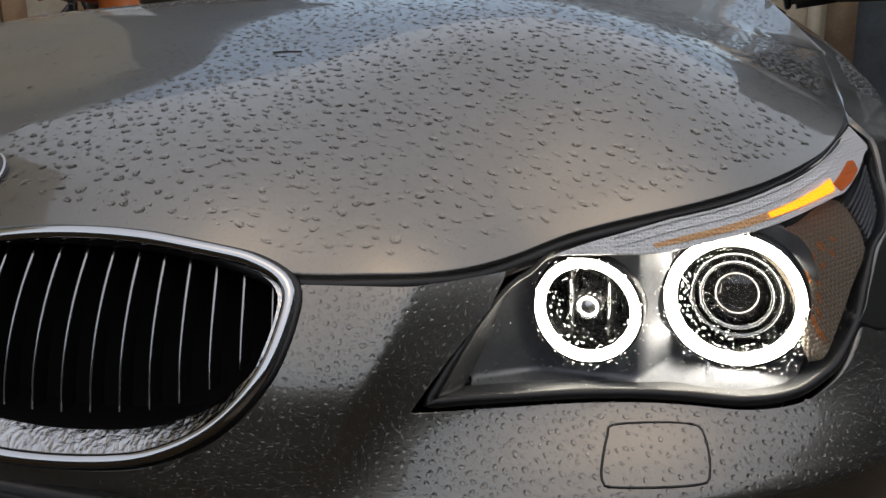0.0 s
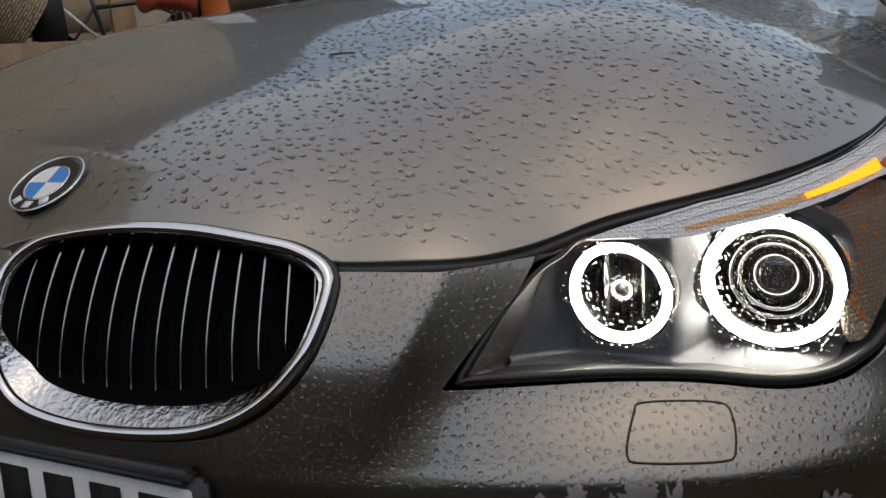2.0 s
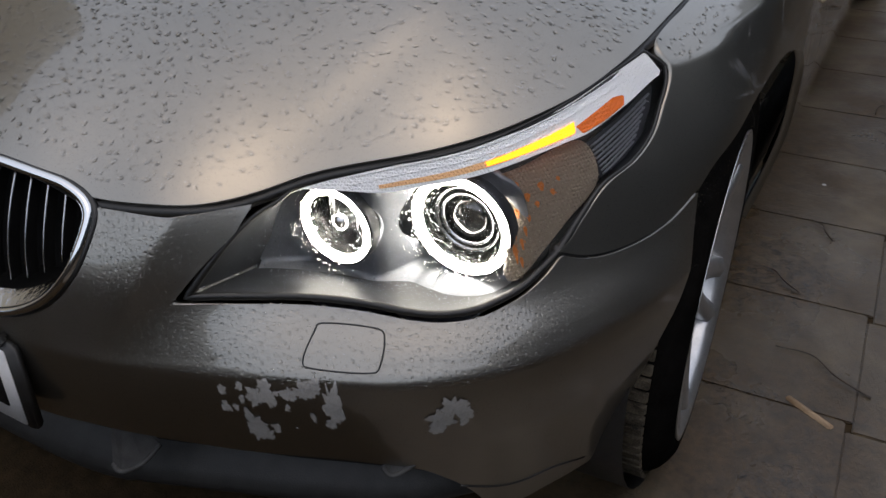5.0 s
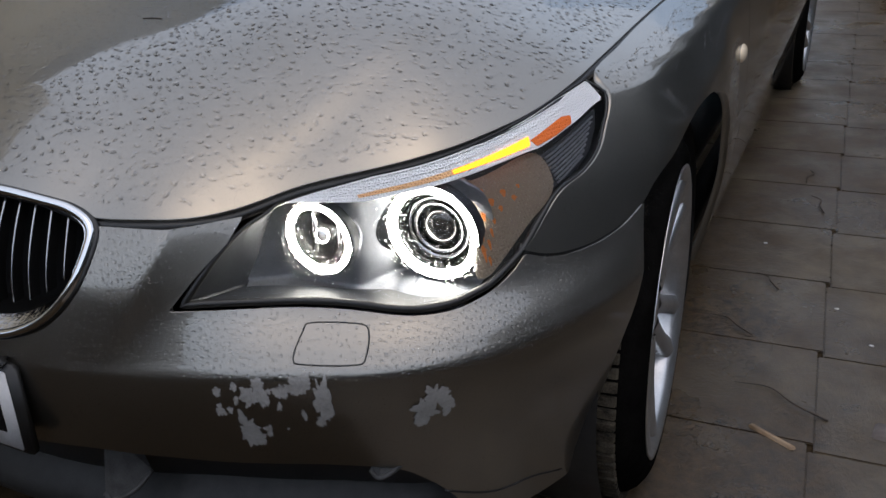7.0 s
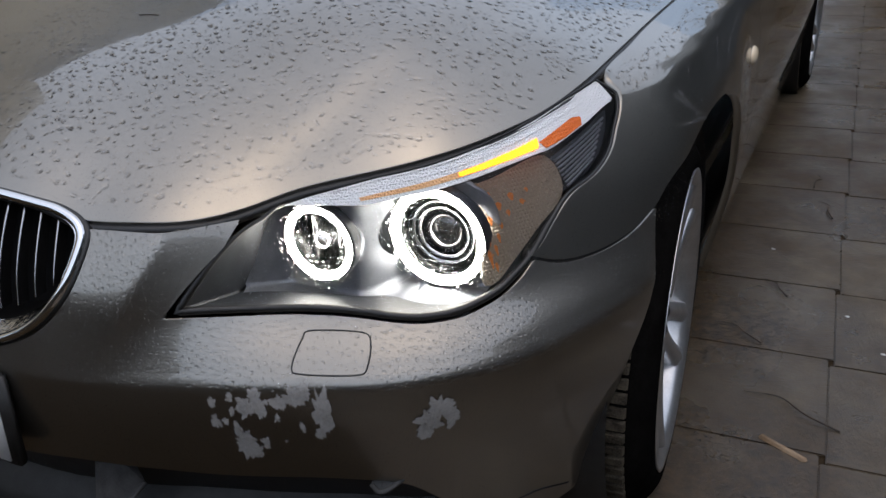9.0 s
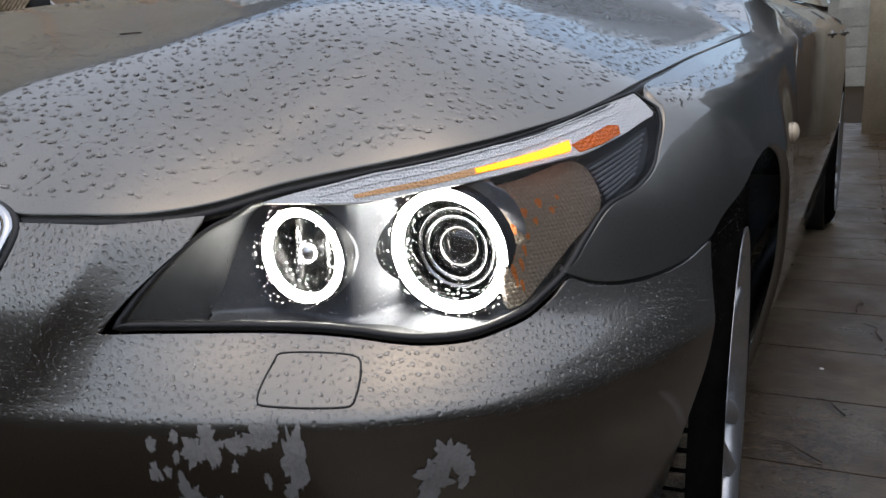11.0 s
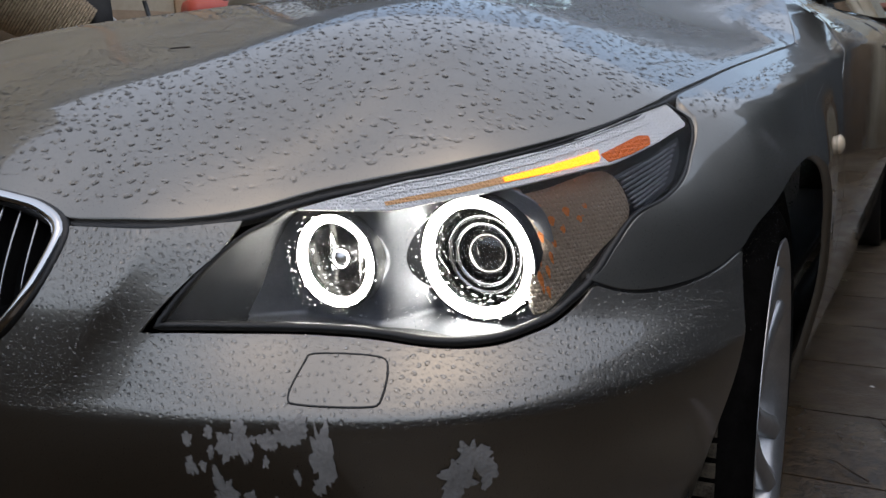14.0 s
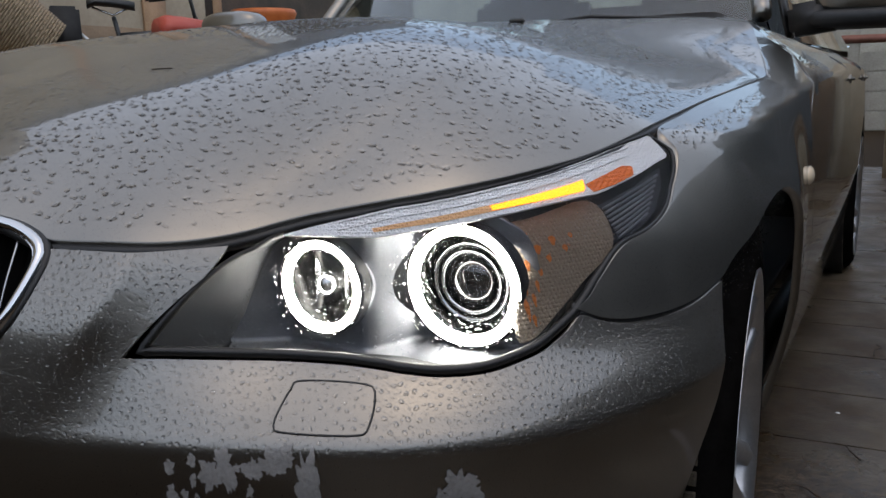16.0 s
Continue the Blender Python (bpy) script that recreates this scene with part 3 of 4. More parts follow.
box(bm, (.52, .004, .020), (0, -.0005, .4345), Matrix.Rotation(radians(-3), 4, "X"), 0.001)
part("holder_strip", bm, mottled("strip_grey", grey(0.10), grey(0.2), 60, 0.5), plate)
bm = bmesh.new()
box(bm, (.52, .022, .010), (0, .004, .555), Matrix.Rotation(radians(14), 4, "X"), 0.005)
part("holder_ledge", bm, GASKET, plate)


# headlights
def ribbed(name, color, rough, metal, scale):
    m = mat(name, color, rough, metal)
    v = tex(m, "ShaderNodeTexVoronoi", scale)
    v.inputs["Randomness"].default_value = 0.3
    bump(m, v.outputs["Distance"], 0.8, 0.003)
    return m


AMBER_RED = ribbed("amber_red", (0.9, 0.17, 0.02), 0.2, 0.0, 260)
STRIP_WHITE, AMBER_DULL = ribbed("strip_white", grey(0.93), 0.22, 0.0, 330), ribbed("amber_dull", (0.92, 0.52, 0.25), 0.3, 0.1, 330)


def lamp(side):
    f = np.array((side, 1))
    mir = np.array((side, 1, 1))
    loop = even(lens_loop, 0.006, True) * f
    p, n = flank(loop), normals_of(flank, loop)
    c = p.mean(0)
    m = len(loop)
    rim = p - n * 0.010
    sink = np.clip((c[2] + 0.015 - p[:, 2:3]) / 0.05, 0, 1)
    deep = c + (p - c) * 0.95 + np.array((-side * 0.03, 0.12, 0)) - sink * np.array((0, 0, 0.045))
    head = at_car(mesh_ob("headlight", [*rim, *deep], [(i, (i + 1) % m, m + (i + 1) % m, m + i) for i in range(m)] + [tuple(range(m, 2 * m))], HOUSING,
                          label="lit headlight with two white rings and an amber strip"))
    mesh_ob("gasket", *tube(p - n * 0.005, 0.0024 + 0.0024 * np.clip((c[2] - p[:, 2]) / 0.04, 0, 1), True, 8), GASKET, head)
    lens = panel("lens", [loop if side > 0 else loop[::-1]], flank, 0.012, CLEAR, head, 0.0025, -0.005, "clear wet plastic lens")
    lens.visible_shadow = False
    # reflector floor and the two round lamps
    for x, y, z, ro, ri in ((.676, .330, .649, .063, .0525), (.552, .262, .652, .048, .0395)):
        at = Matrix.Translation((x * side, y, z))
        ring = mesh_ob("light_ring", *lathe([(-.004, ri), (-.008, (ri + ro) / 2), (-.004, ro), (.006, ro), (.006, ri), (-.004, ri)], 56, "y"), RING_LIGHT, head, label="glowing white ring")
        ring.matrix_world = at
        bowl = mesh_ob("reflector", *lathe([(.002, ri), (.03, ri * .86), (.055, ri * .5), (.058, .001)], 40, "y"), DARK_CHROME, head)
        bowl.matrix_world = at
        cup = mesh_ob("lamp_cup", *lathe([(-.004, ro), (-.005, ro + .002), (.0, ro + .003), (.012, ro + .003)], 40, "y"), HOUSING, head)
        cup.matrix_world = at
        if ro > .06:
            pr = mesh_ob("projector", *lathe([(-.004, .001), (-.002, .015), (.004, .024), (.014, .030)], 40, "y"), DARKLENS, head)
            pr.matrix_world = at @ Matrix.Translation((0, 0.012, 0))
            for r in (.032, .040):
                o = mesh_ob("bezel_ring", *lathe([(.008, r - .002), (.004, r), (.008, r + .002)], 40, "y"), BEZEL, head)
                o.matrix_world = at @ Matrix.Translation((0, 0.006, 0))
        else:
            o = mesh_ob("bulb_shield", *lathe([(.0, .001), (.002, .010), (.02, .013), (.05, .013)], 24, "y"), BEZEL, head)
            o.matrix_world = at
            for k in (-1, 1):
                bm = bmesh.new()
                box(bm, (.004, .03, .06), (0, 0.03, 0), None, 0.001)
                o = part("reflector_rib", bm, BEZEL, head)
                o.matrix_world = at @ Matrix.Translation((k * .018, 0, 0))
    def plate(q):
        x, z = q[:, 0] * side, q[:, 1]
        y = .272 + .068 * smooth(.592, .632, x) - np.maximum(.585 - z, 0) * 5.0 - np.maximum(.50 - x, 0) * .6 + np.maximum(x - .72, 0) * .5
        return np.stack([q[:, 0], y, z], 1)

    rim_l = spline([(.440, .606), (.455, .645), (.50, .700), (.548, .722), (.62, .722), (.69, .724), (.735, .704), (.749, .655), (.742, .607), (.72, .572), (.66, .566), (.60, .570), (.54, .574), (.46, .578)], 6, True) * f
    eyes = [np.array([(x + r * math.cos(a), z + r * math.sin(a)) for a in np.linspace(0, 2 * math.pi, 48, endpoint=False)]) * f for x, z, r in ((.676, .649, .066), (.552, .652, .051))]
    panel("reflector_plate", [rim_l, *eyes], plate, 0.007, SATIN, head, 0.01)
    # shelf with the indicator strip, side reflector, rear cell
    strip = np.vstack([spline(np.array(LENS_TOP) - (0, .0008), 8), spline([(1.212, .763), (1.144, .750), (1.062, .737), (1.026, .735), (.955, .730), (.872, .723), (.786, .7165), (.703, .7095), (.603, .7128)], 8)]) * f
    panel("indicator_shelf", [strip if side > 0 else strip[::-1]], flank, 0.01, STRIP_WHITE, head, 0.004, -0.0042)
    amb = np.vstack([spline([(.70, .7165), (.786, .7250), (.875, .7335), (.962, .7415)], 6), spline([(.955, .7345), (.872, .7275), (.786, .7200), (.70, .7130)], 6)]) * f
    panel("amber_strip", [amb if side > 0 else amb[::-1]], flank, 0.008, AMBER_DULL, head, 0.003, -0.0036)
    lit = np.array([(.885, .7335), (.935, .7385), (.99, .7440), (1.042, .7500), (1.036, .7400), (.985, .7365), (.935, .7330), (.885, .7295)]) * f
    panel("amber_light", [lit if side > 0 else lit[::-1]], flank, 0.006, AMBER_LIGHT, head, 0.003, -0.0032, "lit amber lamp")
    for up_z, r in ((.7225, .0011), (.7155, .0008)):  # moulded ribs along the strip
        q = even(spline([(.66, up_z), (.709, up_z + .0075), (.789, up_z + .0155), (.885, up_z + .0240), (.972, up_z + .0325), (1.062, up_z + .043), (1.15, up_z + .055)], 6), .01) * f
        mesh_ob("strip_rib", *tube(flank(q) - normals_of(flank, q) * .0040, r, n=6), STRIP_WHITE, head)
    amb2 = np.array([(1.042, .7455), (1.085, .7530), (1.118, .7590), (1.135, .7575), (1.128, .7485), (1.09, .7420), (1.048, .7375)]) * f
    panel("amber_reflector", [amb2 if side > 0 else amb2[::-1]], flank, 0.006, AMBER_RED, head, 0.003, -0.0032)
    sr = spline([(.866, .716), (.944, .725), (1.048, .734), (1.049, .690), (.985, .658), (.935, .632), (.900, .616), (.882, .620), (.893, .665), (.884, .695)], 6, True) * f
    m1 = mat("side_reflector", (0.30, 0.24, 0.18), 0.32, 0.2)
    v = tex(m1, "ShaderNodeTexVoronoi", 260.0)
    v.inputs["Randomness"].default_value = 0.12
    bump(m1, v.outputs["Distance"], 1.0, 0.004)
    link(m1, ramp(m1, v.outputs["Distance"], [(0.1, (0.85, 0.76, 0.64)), (0.6, (0.27, 0.215, 0.165))]), "Base Color")
    m2 = mat("amber_glint_paint", (0.62, 0.19, 0.045), 0.3, 0.3)
    w = tex(m2, "ShaderNodeTexVoronoi", 260.0)
    bump(m2, w.outputs["Distance"], 1.0, 0.004)
    panel("side_reflector", [sr if side > 0 else sr[::-1]], flank, 0.008, m1, head, 0.01, -0.018, "brownish ribbed side reflector")
    rc = np.array([(1.052, .728), (1.137, .742), (1.203, .756), (1.185, .735), (1.15, .715), (1.10, .699), (1.052, .690)]) * f
    panel("rear_cell", [rc], flank, 0.01, HOUSING, head, 0.01, -0.02)
    for k in range(8):
        t = k / 7
        a, b = np.array((1.058, .694 + .030 * t)), np.array((1.125 + .062 * t, .712 + .036 * t))
        q = even(np.array([a, b]), 0.01) * f
        mesh_ob("louvre", *tube(flank(q) - normals_of(flank, q) * 0.015, 0.0016, n=6), SATIN, head)
    # orange reflections in the reflector, put in as small fixed coloured patches
    for gs, gz, gw, gh in ((.900, .640, .005, .011), (.905, .662, .004, .009), (.915, .680, .006, .006), (.935, .694, .009, .005), (.960, .701, .008, .005), (.925, .708, .006, .004), (.912, .648, .004, .007), (.921, .660, .004, .006), (.930, .672, .005, .004), (.947, .684, .006, .004), (.974, .692, .006, .004), (.988, .704, .005, .003), (.906, .630, .004, .006)):
        glint = np.array([(gs + .55 * gw * math.cos(a) * (1 + .4 * math.sin(3 * a)), gz + gh * math.sin(a)) for a in np.linspace(0, 2 * math.pi, 14, endpoint=False)]) * f
        panel("amber_glint", [glint], flank, 0.004, m2, head, 0.001, -0.0170)
    return head


lamp(1)
lamp(-1)

# side indicators
for side in (1, -1):
    bm = bmesh.new()
    bmesh.ops.create_uvsphere(bm, u_segments=20, v_segments=10, radius=1, matrix=Matrix.Translation((side * .899, 1.33, .663)) @ Matrix.Diagonal((.012, .036, .019, 1)))
    at_car(part("side_indicator", bm, mat("indicator_cream", (0.75, 0.62, 0.45), 0.2), None, "cream side indicator"))


# wheels
MUDDY = mottled("muddy_tread", (0.012, 0.0105, 0.009), (0.10, 0.085, 0.064), 45, 0.85, rise=0.6, Specular_IOR_Level=0.05)


def wheel(x, y, side):
    w = at_car(mesh_ob("wheel", *lathe([(.000, .254), (.005, .259), (.005, .251), (-.016, .240), (-.10, .222), (-.19, .238), (-.19, .254)], 64), ALLOY, label="silver alloy wheel with dirty tyre"))
    w.matrix_world = Matrix.Translation((x, y, .327)) @ Matrix.Rotation(radians(4.5 if y < 2 else 0), 4, "Z") @ Matrix.Diagonal((side, 1, 1, 1))
    prof = [(-.002, .252), (.003, .259), (.005, .268), (.003, .281), (-.004, .295), (-.014, .308), (-.026, .317), (-.04, .321), (-.11, .323), (-.19, .321), (-.206, .314), (-.21, .29), (-.2, .265), (-.19, .252)]
    mesh_ob("tyre", *lathe(prof, 72), RUBBER, w)
    blocks_v, blocks_f = [], []
    for k in range(92):
        a = 2 * math.pi * k / 92
        for lane in range(4):
            x0 = -.030 - lane * .042
            q = len(blocks_v)
            for dx, da, r in ((0, -.025, .324), (-.036, -.025, .324), (-.036, .025, .324), (0, .025, .324), (-.002, -.021, .331), (-.034, -.021, .331), (-.034, .021, .331), (-.002, .021, .331)):
                b = a + da + (0.03 if lane % 2 else 0)
                blocks_v.append((x0 + dx, r * math.cos(b), r * math.sin(b)))
            blocks_f += [(q + 4, q + 5, q + 6, q + 7)] + [(q + i, q + (i + 1) % 4, q + 4 + (i + 1) % 4, q + 4 + i) for i in range(4)]
    mesh_ob("tread", blocks_v, blocks_f, MUDDY, w, False)
    hub = mesh_ob("hub", *lathe([(-.02, .001), (-.02, .030), (-.024, .034), (-.03, .07), (-.06, .075)], 40), ALLOY, w)
    for k in range(5):
        bm = bmesh.new()
        for off in (-1, 1):
            vs = []
            for i, r in enumerate(np.linspace(.050, .246, 8)):
                t = i / 7
                wd = .020 - .003 * math.sin(t * math.pi)
                cx = off * (.016 + .030 * t)
                for dx, dy in ((-.026 + .018 * t * t, cx - wd), (-.018 + .018 * t * t, cx), (-.026 + .018 * t * t, cx + wd), (-.06 + .03 * t, cx + wd), (-.06 + .03 * t, cx - wd)):
                    vs.append(bm.verts.new((dx, dy, r)))
            for i in range(7):
                for j in range(5):
                    bm.faces.new((vs[i * 5 + j], vs[i * 5 + (j + 1) % 5], vs[i * 5 + 5 + (j + 1) % 5], vs[i * 5 + 5 + j]))
        bmesh.ops.rotate(bm, verts=bm.verts, matrix=Matrix.Rotation(k * 2 * math.pi / 5 + .3, 3, "X"))
        part("spoke", bm, ALLOY, w)
    mesh_ob("brake_disc", *lathe([(-.09, .05), (-.09, .16), (-.115, .16), (-.115, .05)], 48), mat("brake_iron", (0.10, 0.09, 0.08), 0.4, 0.8), w)
    return w


FRONT_AXLE, REAR_AXLE = 0.80, 3.685
for side in (1, -1):
    wheel(side * .885, FRONT_AXLE, side)
    wheel(side * .890, REAR_AXLE, side)
    # dark wheel housings
    for y in (FRONT_AXLE, REAR_AXLE):
        v, fc = lathe([(.0, .355), (-.30, .37), (-.30, .05)], 40)
        o = at_car(mesh_ob("wheel_liner", v, fc, BLACK))
        o.matrix_world = Matrix.Translation((side * .86, y, .327)) @ Matrix.Diagonal((side, 1, 1, 1))

# cowl, windscreen, roof, pillars, side windows


def sheet(name, rows, material, label="", n=8):
    """A curved sheet through rows of points."""
    lines = np.array([spline(r, n) for r in rows])
    cols = np.array([spline(lines[:, k], n) for k in range(lines.shape[1])])
    a, b = cols.shape[:2]
    f = [(i * b + j, i * b + j + 1, (i + 1) * b + j + 1, (i + 1) * b + j) for i in range(a - 1) for j in range(b - 1)]
    v = cols.reshape(-1, 3)
    if material is GLASS:  # a pane with two faces, 4 mm apart
        du, dv = np.gradient(cols, axis=0), np.gradient(cols, axis=1)
        nn = np.cross(dv, du).reshape(-1, 3)
        nn /= np.linalg.norm(nn, axis=1)[:, None]
        mid = np.array((0, 2.9, 0.9))
        if np.sum(nn * (v - mid)) < 0:
            nn, f = -nn, [q[::-1] for q in f]
        k = len(v)
        f = f + [tuple(k + i for i in q[::-1]) for q in f]
        v = np.vstack([v, v - nn * 0.004])
    return at_car(mesh_ob(name, v, f, material, label=label))


sheet("cowl_panel", [[(-.69, 1.80, .93), (-.5, 1.70, .93), (0, 1.60, .96), (.5, 1.70, .93), (.69, 1.80, .93)], [(-.70, 1.97, .985), (-.5, 1.88, .995), (0, 1.80, 1.01), (.5, 1.88, .995), (.70, 1.97, .985)]], BLACK)
ws = [[(-.70, 1.95, .985), (-.4, 1.83, 1.0), (0, 1.77, 1.01), (.4, 1.83, 1.0), (.70, 1.95, .985)], [(-.66, 2.16, 1.19), (-.36, 2.09, 1.22), (0, 2.06, 1.23), (.36, 2.09, 1.22), (.66, 2.16, 1.19)],
      [(-.58, 2.50, 1.39), (-.3, 2.42, 1.42), (0, 2.40, 1.43), (.3, 2.42, 1.42), (.58, 2.50, 1.39)]]
g = sheet("windscreen", ws, GLASS, "wet clear windscreen")
sheet("roof", [ws[2], [(-.60, 3.2, 1.43), (-.3, 3.2, 1.465), (0, 3.2, 1.47), (.3, 3.2, 1.465), (.60, 3.2, 1.43)], [(-.55, 3.9, 1.36), (-.3, 3.95, 1.38), (0, 3.97, 1.385), (.3, 3.95, 1.38), (.55, 3.9, 1.36)]], PAINT)
sheet("rear_window", [[(-.55, 3.9, 1.36), (0, 3.97, 1.385), (.55, 3.9, 1.36)], [(-.68, 4.45, 1.0), (0, 4.5, 1.02), (.68, 4.45, 1.0)]], GLASS)
sheet("boot_lid", [[(-.78, 4.42, .98), (0, 4.48, 1.02), (.78, 4.42, .98)], [(-.75, 4.78, .95), (0, 4.83, .98), (.75, 4.78, .95)], [(-.75, 4.80, .4), (0, 4.86, .4), (.75, 4.80, .4)]], PAINT)
for side in (1, -1):
    m3 = np.array((side, 1, 1))
    bar("pillar", spline([(.712, 1.96, 1.0), (.66, 2.16, 1.20), (.585, 2.5, 1.40), (.60, 3.2, 1.44), (.57, 3.85, 1.37), (.72, 4.45, 1.0)], 8) * m3, 0.024, PAINT, flat=0.8)
    sheet("side_window", [np.array([(.735, 2.0, .95), (.775, 2.5, .945), (.805, 3.3, .94), (.79, 4.2, .96)]) * m3, np.array([(.715, 2.02, 1.0), (.60, 2.55, 1.38), (.61, 3.2, 1.42), (.60, 3.8, 1.34)]) * m3], GLASS)
    # mirror
    def shell(nm, c, r, material, parent, label="", low=-1.0, high=1.0):
        v, fc = [], []
        for a in np.linspace(low, high, 13):
            for b in np.linspace(0, 2 * math.pi, 28, endpoint=False):
                e = math.cos(a * math.pi / 2)
                w = [math.copysign(abs(t) ** 0.65, t) for t in (e * math.cos(b), e * math.sin(b), math.sin(a * math.pi / 2))]
                v.append((c[0] + side * r[0] * w[0], c[1] + r[1] * w[1], c[2] + r[2] * w[2]))
        for i in range(12):
            for k in range(28):
                fc.append((i * 28 + k, i * 28 + (k + 1) % 28, i * 28 + 28 + (k + 1) % 28, i * 28 + 28 + k))
        o = mesh_ob(nm, v, fc, material, parent, label=label)
        return o if parent else at_car(o)

    mir = shell("door_mirror", (side * .965, 1.86, 1.045), (.125, .062, .062), PAINT, None, "grey door mirror with black underside")
    shell("mirror_base", (side * .955, 1.865, .980), (.135, .066, .026), BLACK, mir)
    bm = bmesh.new()
    box(bm, (.11, .10, .075), (side * .845, 1.87, .985), Matrix.Rotation(radians(side * -8), 4, "Y"), 0.012)
    part("mirror_arm", bm, BLACK, mir)
    bm = bmesh.new()
    box(bm, (.012, .10, .12), (side * .775, 1.90, 1.0), Matrix.Rotation(radians(side * -14), 4, "Y"), 0.003)
    part("mirror_sail", bm, BLACK, mir)
    # handles
    for y in (2.62, 3.55):
        bm = bmesh.new()
        box(bm, (.022, .19, .026), (side * .893, y, .835), None, 0.009)
        at_car(part("door_handle", bm, PAINT, None))
    # sill and underbody sides
    bar("sill", np.array([(.80, 1.2, .24), (.80, 2.3, .235), (.80, 3.3, .24)]) * m3, 0.035, BLACK)
# washer nozzles and wiper
for x in (-.02, .25, -.28):
    p0 = hood_top([(x, 1.45)])[0]
    bm = bmesh.new()
    box(bm, (.035, .02, .010), p0 + (0, 0, .004), None, 0.003)
    at_car(part("washer_nozzle", bm, BLACK, None))
for x0, x1 in ((-.55, .05), (.02, .62)):
    bar("wiper", [(x0, 1.79, .990), ((x0 + x1) / 2, 1.765, 1.012), (x1, 1.82, .992)], 0.005, BLACK)
# dark floor under the car, cabin
CABIN = mottled("cabin_trim", grey(0.01), grey(0.03), 20, 0.7)
bm = bmesh.new()
box(bm, (1.34, .55, .16), (0, 2.05, .93), None, .05)
at_car(part("dashboard", bm, CABIN, None))
for x in (-.36, .36):
    bm = bmesh.new()
    box(bm, (.5, .16, .75), (x, 2.95, .85), Matrix.Rotation(radians(-14), 4, "X"), .06)
    at_car(part("front_seat", bm, CABIN, None))
bm = bmesh.new()
box(bm, (1.3, .2, .8), (0, 3.85, .8), None, .06)
at_car(part("rear_bench", bm, CABIN, None))
bm = bmesh.new()
box(bm, (1.5, 4.0, .03), (0, 2.5, .26))
at_car(part("underbody", bm, BLACK, None))
bm = bmesh.new()
box(bm, (1.3, .12, .5), (0, 1.15, .55))
at_car(part("engine_bulkhead", bm, BLACK, None))

# ---- the yard ----


def paving_material():
    """Worn wet concrete with soil trodden into it, one pattern over all slabs."""
    m = mat("wet_concrete", (0.07, 0.05, 0.03), 0.45)
    t = m.node_tree
    place = t.nodes.new("ShaderNodeNewGeometry").outputs["Position"]

    def field(scale, detail, rough=0.6):
        n = t.nodes.new("ShaderNodeTexNoise")
        n.inputs["Scale"].default_value, n.inputs["Detail"].default_value, n.inputs["Roughness"].default_value = scale, detail, rough
        t.links.new(place, n.inputs["Vector"])
        return n.outputs[0]

    def blend(f, a, b):
        n = t.nodes.new("ShaderNodeMix")
        n.data_type = "RGBA"
        t.links.new(f, n.inputs[0])
        t.links.new(a, n.inputs[6])
        t.links.new(b, n.inputs[7])
        return n.outputs[2]

    stone = ramp(m, field(9.0, 8.0, 0.65), [(0.30, (0.042, 0.032, 0.020)), (0.70, (0.145, 0.115, 0.076))])
    soil = ramp(m, field(45.0, 5.0, 0.7), [(0.30, (0.018, 0.011, 0.005)), (0.70, (0.070, 0.044, 0.021))])
    cover = ramp(m, field(2.1, 6.0, 0.62), [(0.36, grey(0.25)), (0.54, grey(0.97))])
    link(m, blend(cover, stone, soil), "Base Color")
    link(m, ramp(m, field(2.6, 5.0), [(0.40, grey(0.24)), (0.62, grey(0.62))]), "Roughness")
    bump(m, field(120.0, 4.0), 0.55, 0.004)
    return m


CONCRETE = paving_material()
SOIL = mottled("wet_grit", (0.014, 0.009, 0.0045), (0.045, 0.030, 0.016), 30, 0.9, rise=0.6, dist=0.004, Specular_IOR_Level=0.1)
bm = bmesh.new()
bmesh.ops.create_grid(bm, x_segments=1, y_segments=1, size=60)
ground = tagged(part("ground", bm, SOIL, None), "wet gritty brown ground of the yard", "ground", kind="structure")
ground.location = (0, 0, .0060)
slab_me = bpy.data.meshes.new("slab")
bm = bmesh.new()
box(bm, (.4985, .3487, .05), (0, 0, -.025), None, .0025)
bm.to_mesh(slab_me)
bm.free()
slab_me.materials.append(CONCRETE)
rng = random.Random(4)
for i in range(-3, 5):
    for j in range(-7, 24):
        if 0 <= i <= 3:
            o = new("slab", slab_me)
            o.parent = ground
            o.location = (1.125 - .25 + i * .5 - .018 * (j * .35 - 2), .05 + j * .35, .0066 + rng.uniform(-.0004, .0006))
            o.rotation_euler = (rng.uniform(-.0012, .0012), rng.uniform(-.0012, .0012), .05 + rng.uniform(-.002, .002))

# boundary walls and sheds
WALL = mottled("tan_plaster", (0.31, 0.245, 0.175), (0.43, 0.355, 0.26), 2.5, 0.8)
BOARD = mottled("brown_board", (0.14, 0.085, 0.05), (0.26, 0.17, 0.10), 6, 0.7)
FENCE = mottled("grey_concrete_panel", (0.26, 0.24, 0.20), (0.42, 0.39, 0.33), 4, 0.85)


